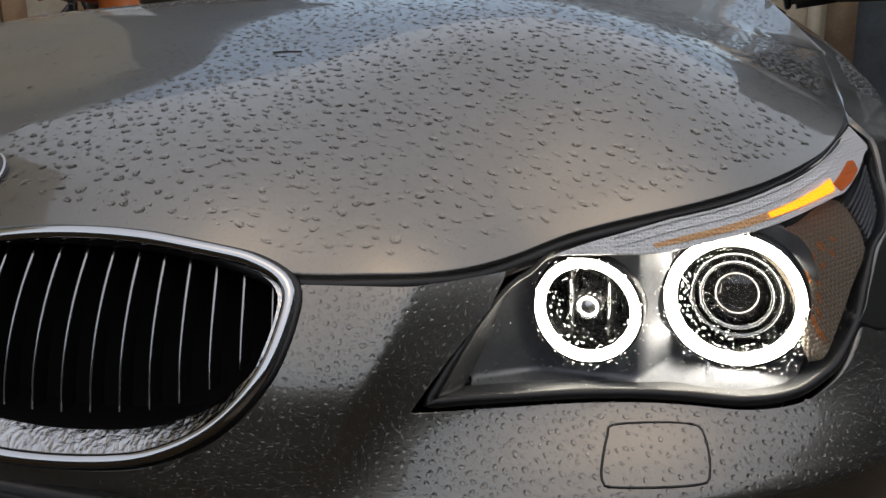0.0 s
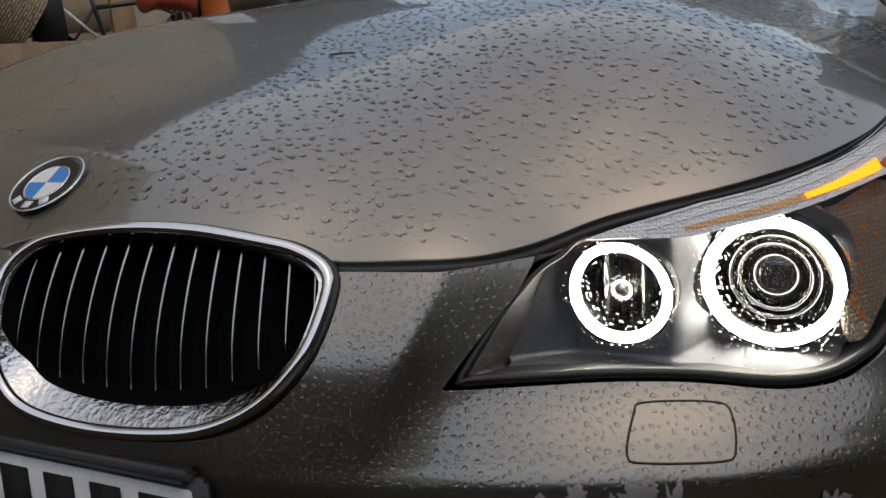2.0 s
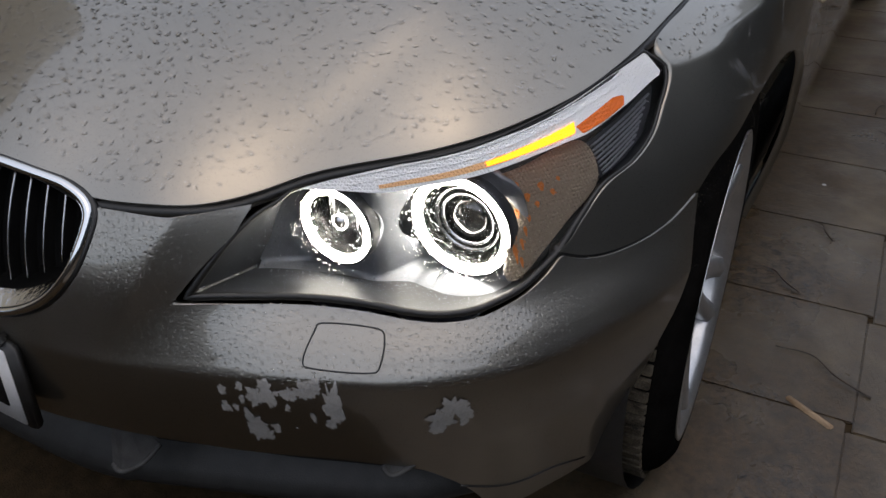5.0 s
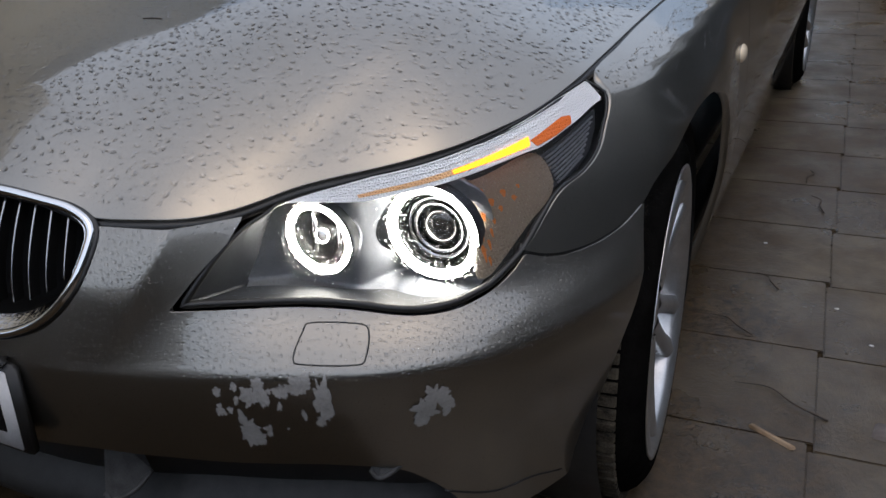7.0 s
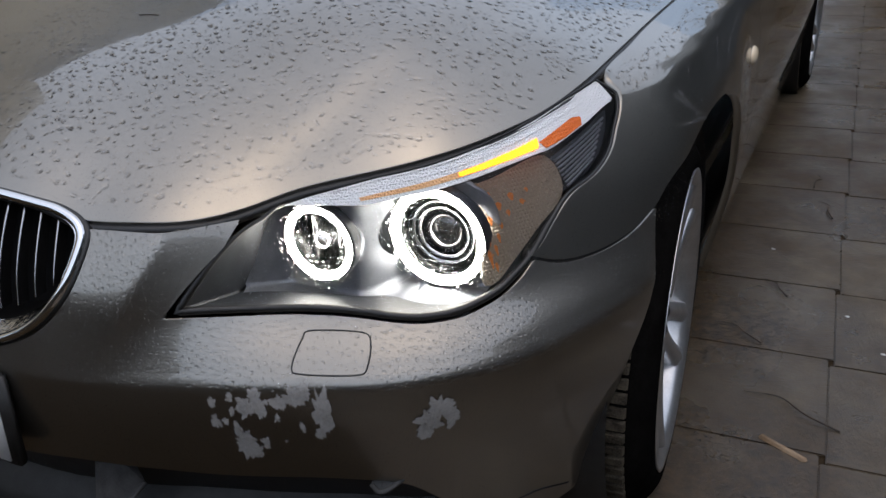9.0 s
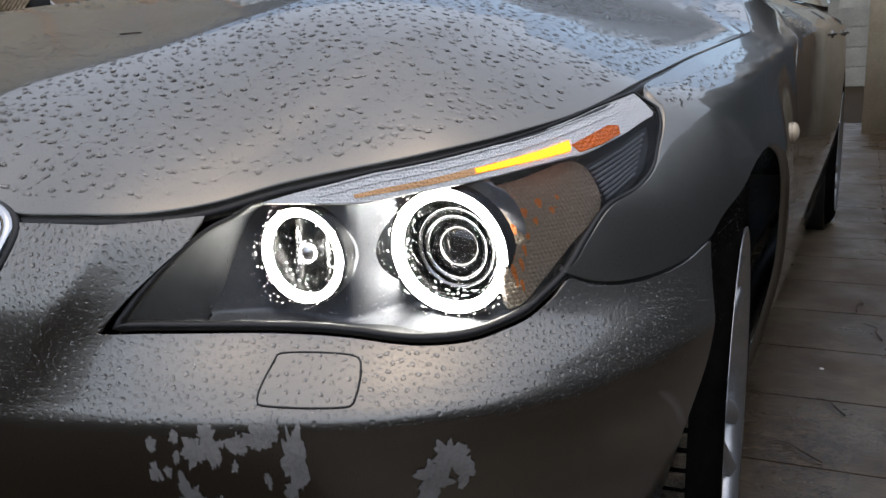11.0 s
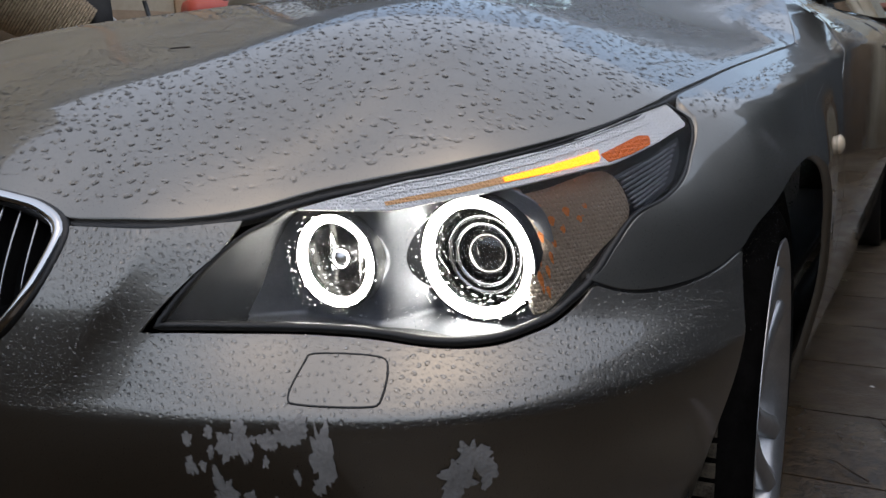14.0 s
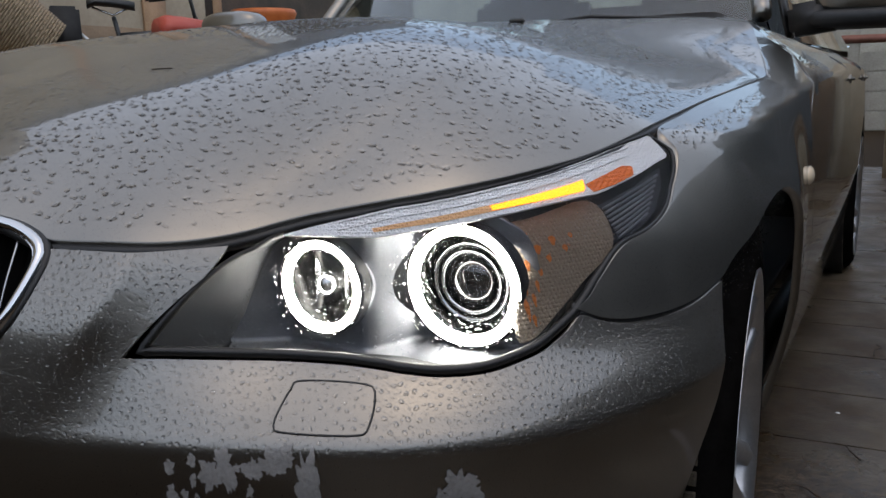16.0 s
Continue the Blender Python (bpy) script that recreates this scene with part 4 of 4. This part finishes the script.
def wall(name, size, at, material, label, turn=0.0):
    bm = bmesh.new()
    box(bm, size)
    o = part(name, bm, material, None, smooth=False)
    o.matrix_world = Matrix.Translation(at) @ Matrix.Rotation(radians(turn), 4, "Z")
    return tagged(o, label, "wall", kind="structure")
DARKWOOD = mottled("dark_boards", (0.035, 0.026, 0.018), (0.085, 0.06, 0.042), 5, 0.7)
SLATE = mottled("slate_boards", (0.035, 0.042, 0.048), (0.07, 0.08, 0.088), 5, 0.7)
WHITEWASH = mottled("white_frame", grey(0.55), grey(0.7), 9, 0.6)
# never in view: added to block low sky from the front bumper
wall("wall_south_unseen", (19, .3, 2.4), (0, -4.8, 1.2), DARKWOOD, "unseen dark board wall added to darken the front bumper")
# also out of view, added so that the fender side reflects something dark
wall("wall_east_unseen", (.2, 18, 3.2), (4.6, 3.0, 1.6), SLATE, "unseen grey board wall added to darken the fender side")


def gable(name, x, outline, thick, material, label):
    """An upright wall facing east, cut to an outline of (y, z)."""
    n = len(outline)
    v = [(x, y, z) for y, z in outline] + [(x - thick, y, z) for y, z in outline]
    f = [tuple(range(n)), tuple(range(2 * n - 1, n - 1, -1))] + [(i, n + i, n + (i + 1) % n, (i + 1) % n) for i in range(n)]
    return tagged(mesh_ob(name, v, f, material, smooth=False), label, "wall", kind="structure")


# the house along the yard: level eaves, a taller gabled part, a dark boarded end with a pale panel
gable("wall_west", -5.2, [(2.6, 0), (6.2, 0), (6.2, 4.5), (2.6, 4.5)], .2, WALL, "tan plastered wall of the house")
gable("wall_southwest", -5.2, [(-4.2, 0), (2.6, 0), (2.6, 5.0), (2.1, 6.4), (-.8, 6.9), (-4.2, 5.4)], .2, WALL, "tan plastered gable of the taller part of the house")
gable("wall_lean_to", -5.3, [(6.2, 0), (10.5, 0), (10.5, 4.6), (6.2, 4.5)], .2, DARKWOOD, "dark boarded end wall of the house")
gable("wall_panel", -5.24, [(6.3, 2.45), (7.1, 2.55), (7.0, 3.8), (6.3, 3.4)], .05, WHITEWASH, "white painted panel on the dark boards")
bm = bmesh.new()
box(bm, (.6, 7.9, .16), (-5.15, 6.55, 4.60), None, .02)
tagged(part("trim", bm, mottled("roof_felt", grey(0.03), grey(0.06), 8, 0.8), None), "dark roof edge along the eaves of the house", "roof", kind="structure")

# concrete panel fence: posts and ribbed panels
FENCE_Y = 14.0
fence = tagged(empty("wall_north", (0, FENCE_Y, 0)), "grey concrete panel fence across the yard", "fence", kind="structure")
post_me, panel_me = bpy.data.meshes.new("post"), bpy.data.meshes.new("panel")
bm = bmesh.new()
box(bm, (.14, .14, 1.5), (0, 0, .75), None, .01)
bm.to_mesh(post_me)
bm.free()
post_me.materials.append(FENCE)
bm = bmesh.new()
box(bm, (1.92, .06, .285), (0, 0, 0), None, .012)
bm.to_mesh(panel_me)
bm.free()
panel_me.materials.append(FENCE)
for i in range(-5, 6):
    o = new("post", post_me)
    o.parent = fence
    o.location = (i * 2.0 + .3, 0, 0)
    for k in range(4):
        o = new("panel", panel_me)
        o.parent = fence
        o.location = (i * 2.0 + 1.3, 0, .15 + k * .29)
bm = bmesh.new()
box(bm, (22, .2, .12), (1, FENCE_Y, 1.36), None, .02)
tagged(part("trim", bm, mottled("red_brown_capping", (0.16, 0.06, 0.04), (0.26, 0.10, 0.07), 8, 0.7), None), "red-brown capping along the fence", "trim", kind="structure")
wall("wall_far", (26, .3, 3.4), (1, FENCE_Y + 4, 1.7), FENCE, "pale house wall beyond the fence")

# shed front with door post beyond the car
shed = tagged(empty("door_1", (1.2, 7.4, 0)), "tan wooden shed door with brown post", "door", kind="structure")
for nm, size, at, mt in (("door_leaf", (.46, .06, 2.1), (-.06, 0, 1.05), mottled("pale_ply", (0.38, 0.30, 0.20), (0.52, 0.43, 0.31), 6, 0.6)),
                         ("door_batten", (.10, .03, 2.0), (.08, -.045, 1.0), mottled("pale_batten", (0.45, 0.38, 0.28), (0.6, 0.52, 0.4), 6, 0.6)),
                         ("door_post", (.22, .12, 2.2), (.29, -.02, 1.1), BOARD)):
    bm = bmesh.new()
    box(bm, size, at, None, .008)
    part(nm, bm, mt, shed)
n = [(1.45, 0), (4.65, 0), (4.65, 4.5), (3.0, 5.0), (1.45, 2.7)]
v = [(x, y, z) for y in (7.5, 7.9) for x, z in n]
tagged(mesh_ob("wall_northeast", v, [(0, 1, 2, 3, 4), (9, 8, 7, 6, 5)] + [(i, 5 + i, 5 + (i + 1) % 5, (i + 1) % 5) for i in range(5)], SLATE, smooth=False), "tall dark grey boarded shed wall beyond the car", "wall", kind="structure")



# bicycles, basket and crates on the left of the yard
def bicycle(at, turn, saddle_color, label, saddle_z=1.0, fat=1.0):
    b = tagged(empty("bicycle", at), label, "bicycle", group="parked bicycles")
    b.rotation_euler = (radians(6), 0, radians(turn))
    frame_m = mat("bike_frame", grey(0.03), 0.35, 0.3)
    for x in (-.52, .52):
        o = mesh_ob("bike_tyre", *lathe([(.018, .32), (0, .338), (-.018, .32), (0, .305), (.018, .32)], 40, "y"), RUBBER, b)
        o.location = (x, 0, .34)
        for k in range(12):
            a = k * math.pi / 6
            o = mesh_ob("spoke", *tube([(x, 0, .34), (x + .31 * math.cos(a), 0, .34 + .31 * math.sin(a))], .0015, n=4), CHROME, b)
    for nm, line, r in (("seat_tube", [(-.08, 0, .30), (-.20, 0, saddle_z - .08)], .016), ("down_tube", [(-.08, 0, .30), (.36, 0, .78)], .018), ("top_tube", [(-.17, 0, .80), (.34, 0, .84)], .016),
                        ("chain_stay", [(-.08, 0, .30), (-.52, 0, .34)], .011), ("seat_stay", [(-.18, 0, .80), (-.52, 0, .34)], .010), ("fork", [(.33, 0, .92), (.52, 0, .34)], .014),
                        ("stem", [(.33, 0, .90), (.30, 0, 1.05)], .013)):
        mesh_ob(nm, *tube(spline(line, 4), r, n=10), frame_m, b)
    mesh_ob("handlebar", *tube(spline([(.10, -.30, 1.04), (.22, -.26, 1.06), (.30, 0, 1.06), (.22, .26, 1.06), (.10, .30, 1.04)], 6), .012, n=10), CHROME, b)
    for s in (-1, 1):
        mesh_ob("grip", *tube([(.02, s * .31, 1.035), (.12, s * .30, 1.045)], .017, n=10), BLACK, b)
    rows = [(-.15, .085, .0), (-.10, .10, .02), (0, .075, .012), (.08, .035, .0), (.15, .02, -.012)]
    v, f = [], []
    for x, w, up in rows:
        for a in np.linspace(0, 2 * math.pi, 12, endpoint=False):
            v.append((-.21 + x, w * fat * math.cos(a), saddle_z + up + .03 * fat * fat * math.sin(a)))
    for i in range(4):
        for k in range(12):
            f.append((i * 12 + k, i * 12 + (k + 1) % 12, i * 12 + 12 + (k + 1) % 12, i * 12 + 12 + k))
    f += [tuple(range(12))[::-1], tuple(48 + k for k in range(12))]
    mesh_ob("saddle", v, f, mat("saddle", saddle_color, 0.45), b)
    mesh_ob("saddle_rail", *tube([(-.33, 0, saddle_z - .02), (-.2, 0, saddle_z - .07), (-.1, 0, saddle_z - .02)], .008, n=8), CHROME, b)
    return b


bm = bmesh.new()
box(bm, (1.7, 2.6, .42), (-3.85, 4.35, .21), None, .02)
tagged(part("wooden_platform", bm, BOARD, None), "low brown wooden platform under the black-saddled bicycle", "platform")
bicycle((-3.61, 3.93, .43), 49, grey(0.015), "dark bicycle with black saddle by the shed", 1.0)
bicycle((-2.72, 3.62, .0), 62, (0.42, 0.06, 0.035), "dark bicycle with wide faded red saddle", 1.20, 1.5)

# wicker basket: woven strands round upright canes
WICKER = mottled("wicker", (0.16, 0.11, 0.065), (0.36, 0.27, 0.17), 40, 0.7)
axis = Vector((-.44, -.67, .60)).normalized()
basket = tagged(empty("wicker_basket"), "large brown woven wicker basket tipped over on a crate", "basket")
basket.matrix_world = Matrix.Translation(Vector((-3.17, 2.60, 1.215)) - axis * .21) @ axis.to_track_quat("Z", "Y").to_matrix().to_4x4()
for k in range(30):
    z = k * .0142
    r = .150 + .062 * (k / 29)
    line = [((r + .005 * (1 if (i + k) % 2 else -1)) * math.cos(i * math.pi / 24), (r + .005 * (1 if (i + k) % 2 else -1)) * math.sin(i * math.pi / 24), z) for i in range(48)]
    mesh_ob("strand", *tube(line, .0072, True, 6), WICKER, basket)
for i in range(24):
    a = i * math.pi / 12
    mesh_ob("cane", *tube([(.15 * math.cos(a), .15 * math.sin(a), 0), (.214 * math.cos(a), .214 * math.sin(a), .43)], .005, n=6), WICKER, basket)
mesh_ob("rim", *tube([(.215 * math.cos(a), .215 * math.sin(a), .43) for a in np.linspace(0, 2 * math.pi, 40, endpoint=False)], .014, True, 8), WICKER, basket)
bm = bmesh.new()
bmesh.ops.create_circle(bm, cap_ends=True, segments=24, radius=.155)
part("basket_floor", bm, WICKER, basket)
bm = bmesh.new()
box(bm, (.62, .95, 1.0), (-3.15, 2.72, .50), None, .015)
tagged(part("wooden_crate", bm, BOARD, None), "brown wooden crate under the basket", "crate")
bm = bmesh.new()
box(bm, (.10, .17, .33), (0, 0, .165), None, .02)
bag = tagged(part("dark_bag", bm, mottled("black_cloth", grey(0.008), grey(0.02), 30, 0.8), None), "black cloth bag with white piping on the crate", "bag")
bag.matrix_world = pose(-3.13, 2.90, 1.0, 0, -8, -33)
mesh_ob("piping", *tube([(-.045, -.085, .02), (-.045, -.085, .31)], .006, n=8), WHITEWASH, bag)
o = tagged(mesh_ob("white_stick", *tube([(0, 0, 0), (-.10, -.17, .20)], .009, n=8), WHITEWASH), "thin white stick leaning beside the bag", "stick")
o.matrix_world = Matrix.Translation((-3.02, 3.13, 1.008))
# ribbed orange bin at the corner of the shed
prof = [(0, .001), (0, .26), (.5, .29), (.55, .31), (.60, .29), (1.10, .31), (1.15, .335), (1.20, .31), (1.58, .33), (1.62, .35), (1.66, .33), (1.66, .001)]
v, f = lathe(prof, 40, "x")
tagged(mesh_ob("orange_bin", [(y, z, x) for x, y, z in v], [q[::-1] for q in f], mottled("orange_plastic", (0.45, 0.10, 0.02), (0.6, 0.16, 0.04), 9, 0.45)), "ribbed orange plastic bin at the corner of the shed", "bin").location = (-5.0, 6.85, 0)
for y0, y1, z1, dx in ((5.38, 5.64, 2.9, .05), (4.2, 4.3, 3.4, .02), (6.30, 6.42, 3.6, .03)):
    bm = bmesh.new()
    box(bm, (dx, y1 - y0, z1), (-5.2 + dx / 2, (y0 + y1) / 2, z1 / 2), None, .008)
    tagged(part("trim", bm, mottled("warm_board", (0.30, 0.17, 0.09), (0.42, 0.26, 0.15), 6, 0.6), None), "upright warm brown board on the shed wall", "board", kind="structure")
for k in range(5):
    bm = bmesh.new()
    box(bm, (.03, 9.5, .275), (-5.185, .6, .14 + k * .285), None, .008)
    tagged(part("baseboard", bm, mottled("brown_cladding", (0.20, 0.13, 0.075), (0.30, 0.20, 0.12), 6, 0.65), None), "brown horizontal cladding board along the shed foot", "board", kind="structure")


# ---- scrapes on the bumper ----
SCRAPE = mottled("bare_primer", (0.20, 0.195, 0.185), (0.30, 0.29, 0.28), 30, 0.6)
rng = random.Random(11)
# station, height, half width, half height of each patch
PATCHES = [(.528, .526, .004, .008), (.528, .499, .005, .010), (.540, .500, .003, .007), (.549, .533, .004, .006), (.549, .514, .003, .006), (.565, .519, .009, .014), (.578, .533, .008, .012),
           (.582, .517, .006, .013), (.590, .528, .003, .004), (.605, .526, .008, .011), (.622, .532, .013, .012), (.634, .538, .007, .010), (.600, .505, .003, .006), (.627, .492, .003, .008),
           (.652, .512, .011, .030), (.646, .480, .006, .010), (.557, .470, .013, .024), (.566, .452, .008, .012), (.580, .466, .005, .010), (.604, .468, .002, .002),
           (.770, .485, .014, .017), (.784, .506, .015, .018), (.797, .490, .008, .014), (.762, .470, .006, .010)]
for n, (s0, z0, a, b) in enumerate(PATCHES):
    k = 56
    ph = rng.uniform(0, 9)
    loop = []
    for i in range(k):
        t = 2 * math.pi * i / k
        r = 1 + 0.6 * noise.noise((1.6 * math.cos(t) + ph, 1.6 * math.sin(t), n * 3.1)) + 0.5 * noise.noise((4 * math.cos(t) + ph, 4 * math.sin(t), n)) + 0.2 * noise.noise((11 * math.cos(t) + ph, 11 * math.sin(t), n))
        loop.append((s0 + a * r * math.cos(t), z0 + b * r * math.sin(t)))
    panel("scrape", [np.array(loop)], flank, 0.0025, SCRAPE, None, 0, 0.0006 + n * 0.00004, "pale scraped patch").parent = bumper


# pale scratches and smudges on the fender, as thin worn marks
SCUFF = mottled("dusty_scuff", grey(0.09), grey(0.19), 60, 0.5)
fender = next(o for o in car.children if o.name == "fender")
rng = random.Random(21)
STREAKS = [[(1.80, .782), (1.726, .770), (1.646, .751), (1.622, .733), (1.61, .704)], [(1.586, .780), (1.553, .756), (1.532, .732), (1.532, .707)],
           [(1.63, .79), (1.605, .765), (1.60, .742)], [(1.42, .775), (1.40, .757)]]
for k in range(16):  # fan of fine rub marks
    a = rng.uniform(0, 1)
    s0, z0 = 1.335 + .05 * a + rng.uniform(-.012, .012), .752 - .045 * a
    STREAKS.append([(s0, z0), (s0 + rng.uniform(-.008, .012), z0 - rng.uniform(.008, .024))])
for k in range(9):
    s0 = 1.315 + .012 * k
    STREAKS.append([(s0, .705 - .0015 * k + rng.uniform(-.004, .004)), (s0 + .014, .700 - .0015 * k + rng.uniform(-.004, .004))])
for k in range(14):  # dirt beside the arch
    s0 = rng.uniform(1.56, 1.74)
    STREAKS.append([(s0, rng.uniform(.67, .73)), (s0 + rng.uniform(-.015, .015), rng.uniform(.66, .72))])
for n, l in enumerate(STREAKS):
    l = even(spline(l, 6), 0.004)
    side = np.stack([-np.gradient(l[:, 1]), np.gradient(l[:, 0])], 1)
    side /= np.maximum(np.linalg.norm(side, axis=1), 1e-9)[:, None]
    w = np.array([(.0013 if n < 4 else .0009) * (0.35 + abs(noise.noise((i * .5, n * 2.7, 1))) * 2) for i in range(len(l))])
    w[0] = w[-1] = .0002
    a3, b3 = flank(l + side * w[:, None]), flank(l - side * w[:, None])
    up = normals_of(flank, l) * 0.0005
    m = len(l)
    mesh_ob("scratch", [*(a3 + up), *(b3 + up)], [(i, i + 1, m + i + 1, m + i) for i in range(m - 1)], SCUFF, fender)


# ---- rain ----
def drops(name, surf, loop, count, sizes, label, seed, keep_z=None, lift=0.0, stretch=1.0, tall=0.31, water=WATER):
    """Rain drops on a surface: low irregular domes, many small and some large."""
    g = np.random.default_rng(seed)
    loop = np.asarray(loop, float)
    lo, hi = loop.min(0), loop.max(0)
    uv = np.zeros((0, 2))
    while len(uv) < count:
        q = lo + (hi - lo) * g.random((count * 2, 2))
        q = q[inside(q, loop)]
        if keep_z is not None:
            q = q[g.random(len(q)) < keep_z(q)]
        uv = np.vstack([uv, q])
    uv = uv[:count]
    r = np.sort(sizes[0] + (sizes[1] - sizes[0]) * g.random(count) ** 3.2)[::-1]
    # no drop overlaps a larger one
    cell, seen, keep = 2.6 * sizes[1], {}, []
    for i, (a, b) in enumerate(uv.tolist()):
        ka, kb = int(a // cell), int(b // cell)
        if all((a - p) ** 2 + (b - q) ** 2 > (1.25 * (r[i] + t)) ** 2 for da in (-1, 0, 1) for db in (-1, 0, 1) for p, q, t in seen.get((ka + da, kb + db), ())):
            seen.setdefault((ka, kb), []).append((a, b, r[i]))
            keep.append(i)
    uv, r = uv[keep], r[keep]
    count = len(uv)
    base, n = surf(uv), normals_of(surf, uv)
    base = base + n * lift
    t1 = np.cross(n, (0.3, 0.1, 1.0))
    t1 /= np.linalg.norm(t1, axis=1)[:, None]
    t2 = np.cross(n, t1)
    k = 9
    ang = np.linspace(0, 2 * math.pi, k, endpoint=False)
    shape = 1 + 0.16 * np.sin(ang * 2 + g.random((count, 1)) * 6.3) + 0.11 * np.sin(ang * 3 + g.random((count, 1)) * 6.3)
    wide = 1 + (stretch - 1) * g.random(count)
    verts = []
    for f, h in ((1.0, -0.02), (0.84, 0.55 * tall), (0.48, 0.9 * tall)):
        verts.append(base[:, None] + (r[:, None] * shape * f)[..., None] * (np.cos(ang)[None, :, None] * (wide[:, None] * t1)[:, None] + np.sin(ang)[None, :, None] * t2[:, None]) + (n * (h * r)[:, None])[:, None])
    top = base + n * (tall * r)[:, None]
    v = np.concatenate(verts + [top[:, None]], 1)
    m = 3 * k + 1
    one = [(a * k + i, a * k + (i + 1) % k, a * k + k + (i + 1) % k, a * k + k + i) for a in range(2) for i in range(k)]
    tri = [(2 * k + i, 2 * k + (i + 1) % k, 3 * k) for i in range(k)]
    off = (np.arange(count) * m)[:, None, None]
    faces = (np.array(one)[None] + off).reshape(-1, 4).tolist() + (np.array(tri)[None] + off).reshape(-1, 3).tolist()
    o = mesh_ob(name, v.reshape(-1, 3), faces, water)
    return tagged(o, label, "water", kind="stuff")


hood_zone = h_half[h_half[:, 0] > 0.0] * 1.0
hood_zone = np.vstack([hood_zone, (h_half * (-1, 1))[::-1]])
c0 = hood_zone.mean(0)
drops("rain_drops", hood_top, c0 + (hood_zone - c0) * 0.985, 34000, (.0006, .0043), "clear rain drops beaded on the grey hood", 1, lambda q: np.where(q[:, 0] < .0, .2, 1.0) * np.where(q[:, 1] > 1.1, .6, 1.0), stretch=1.5, tall=0.18, water=SHALLOW)
front_zone = np.vstack([right[right[:, 1] > .535], [(1.2, .545), (.95, .535), (.75, .538), (.5, .545), (.36, .55), (.25, .555), (0, .555)]])
drops("rain_drops", flank, front_zone, 20000, (.0006, .0027), "clear rain drops on the sloping front bumper", 2, lambda q: np.where(q[:, 0] > .95, .8, 1.0), tall=0.5)
top_zone = np.vstack([spline([(1.24, .791), (1.375, .797), (1.645, .820), (1.87, .835), (2.09, .853), (2.3, .885)], 6), [(2.6, .91), (2.6, .849), (2.26, .834), (1.73, .808), (1.42, .790), (1.24, .765)]])
drops("rain_drops", flank, top_zone, 3600, (.0008, .0032), "clear rain drops on the fender shoulder", 3, tall=0.4)
side_zone = np.array([(1.06, .61), (1.27, .60), (1.34, .64), (1.5, .68), (1.6, .72), (1.25, .75), (1.2, .72), (1.12, .69)])
drops("rain_drops", flank, side_zone, 2600, (.0006, .0017), "fine rain drops on the fender side", 4)
drops("rain_drops", flank, lens_loop, 4200, (.0005, .0018), "clear rain drops on the headlight lens", 5, lift=-0.005, water=SHALLOW)

# ---- litter on the slabs ----
STICK = mottled("weathered_wood", (0.20, 0.13, 0.08), (0.38, 0.27, 0.17), 30, 0.7)
bm = bmesh.new()
box(bm, (.014, .10, .010), (0, 0, 0), None, .003)
st = tagged(part("wood_offcut", bm, STICK, None), "small weathered wood offcut lying on wet slabs", "offcut")
st.matrix_world = pose(1.075, .93, .0125, 0, 0, 62)
rng = random.Random(5)
TWIG = mottled("wet_twig", (0.02, 0.014, 0.01), (0.06, 0.04, 0.025), 40, 0.6)
for x, y, a, l in ((1.17, 1.02, 150, .2), (1.02, 1.55, 120, .10), (1.09, 2.1, 100, .14), (.99, 1.30, 140, .13), (1.25, 2.9, 60, .2), (1.3, 1.9, 30, .12), (1.02, 2.35, 80, .12)):
    line = spline([(0, 0, .012), (l * .35, l * .06, .018), (l * .7, -l * .02, .014), (l, l * .16, .012)], 6)
    o = tagged(mesh_ob("twig", *tube(line, np.linspace(.0024, .0009, len(line)), n=6), TWIG), "thin dark wet twig lying on the slabs", "twig", group="twigs")
    o.matrix_world = pose(x, y, .004, 0, 0, a)
v, f = [], []
for i in range(5200):
    x, y = rng.uniform(.9, 1.9), rng.uniform(.4, 5.5)
    r = rng.choice((.001, .0015, .0015, .002, .003, .004))
    a = rng.uniform(0, 6)
    q = len(v)
    for k in range(4):
        v.append((x + r * 1.6 * math.cos(a + k * 1.57), y + r * math.sin(a + k * 1.57), .009))
    v.append((x, y, .009 + r))
    f += [(q + k, q + (k + 1) % 4, q + 4) for k in range(4)]
tagged(mesh_ob("grit", v, f, SOIL), "dark grit and leaf crumbs scattered over the slabs", "grit", kind="stuff")
for x, y in ((.955, 1.83), (1.24, 1.35), (1.16, 1.5), (1.36, 2.3)):
    bm = bmesh.new()
    bmesh.ops.create_icosphere(bm, subdivisions=2, radius=.005, matrix=Matrix.Translation((x, y, .012)) @ Matrix.Diagonal((1.3, .8, .7, 1)))
    tagged(part("pebble", bm, mottled("pale_stone", grey(0.4), grey(0.6), 40, 0.7), None), "small pale pebble on the slabs", "pebble", group="pebbles")
bm = bmesh.new()
box(bm, (.34, .055, .012), (1.42, 1.00, .012), Matrix.Rotation(radians(-8), 4, "Z"), .004)
tagged(part("broken_tile", bm, mottled("grey_tile", (0.12, 0.10, 0.09), (0.22, 0.19, 0.18), 12, 0.6), None), "broken grey tile strip lying on the slabs", "tile")

p0 = hood_top([(.165, .425), (.182, .428), (.200, .427)]) + (0, 0, .0008)
tagged(mesh_ob("bristle", *tube(spline(p0, 5), .0007, n=6), TWIG), "fine dark bristle lying on the wet hood", "bristle")
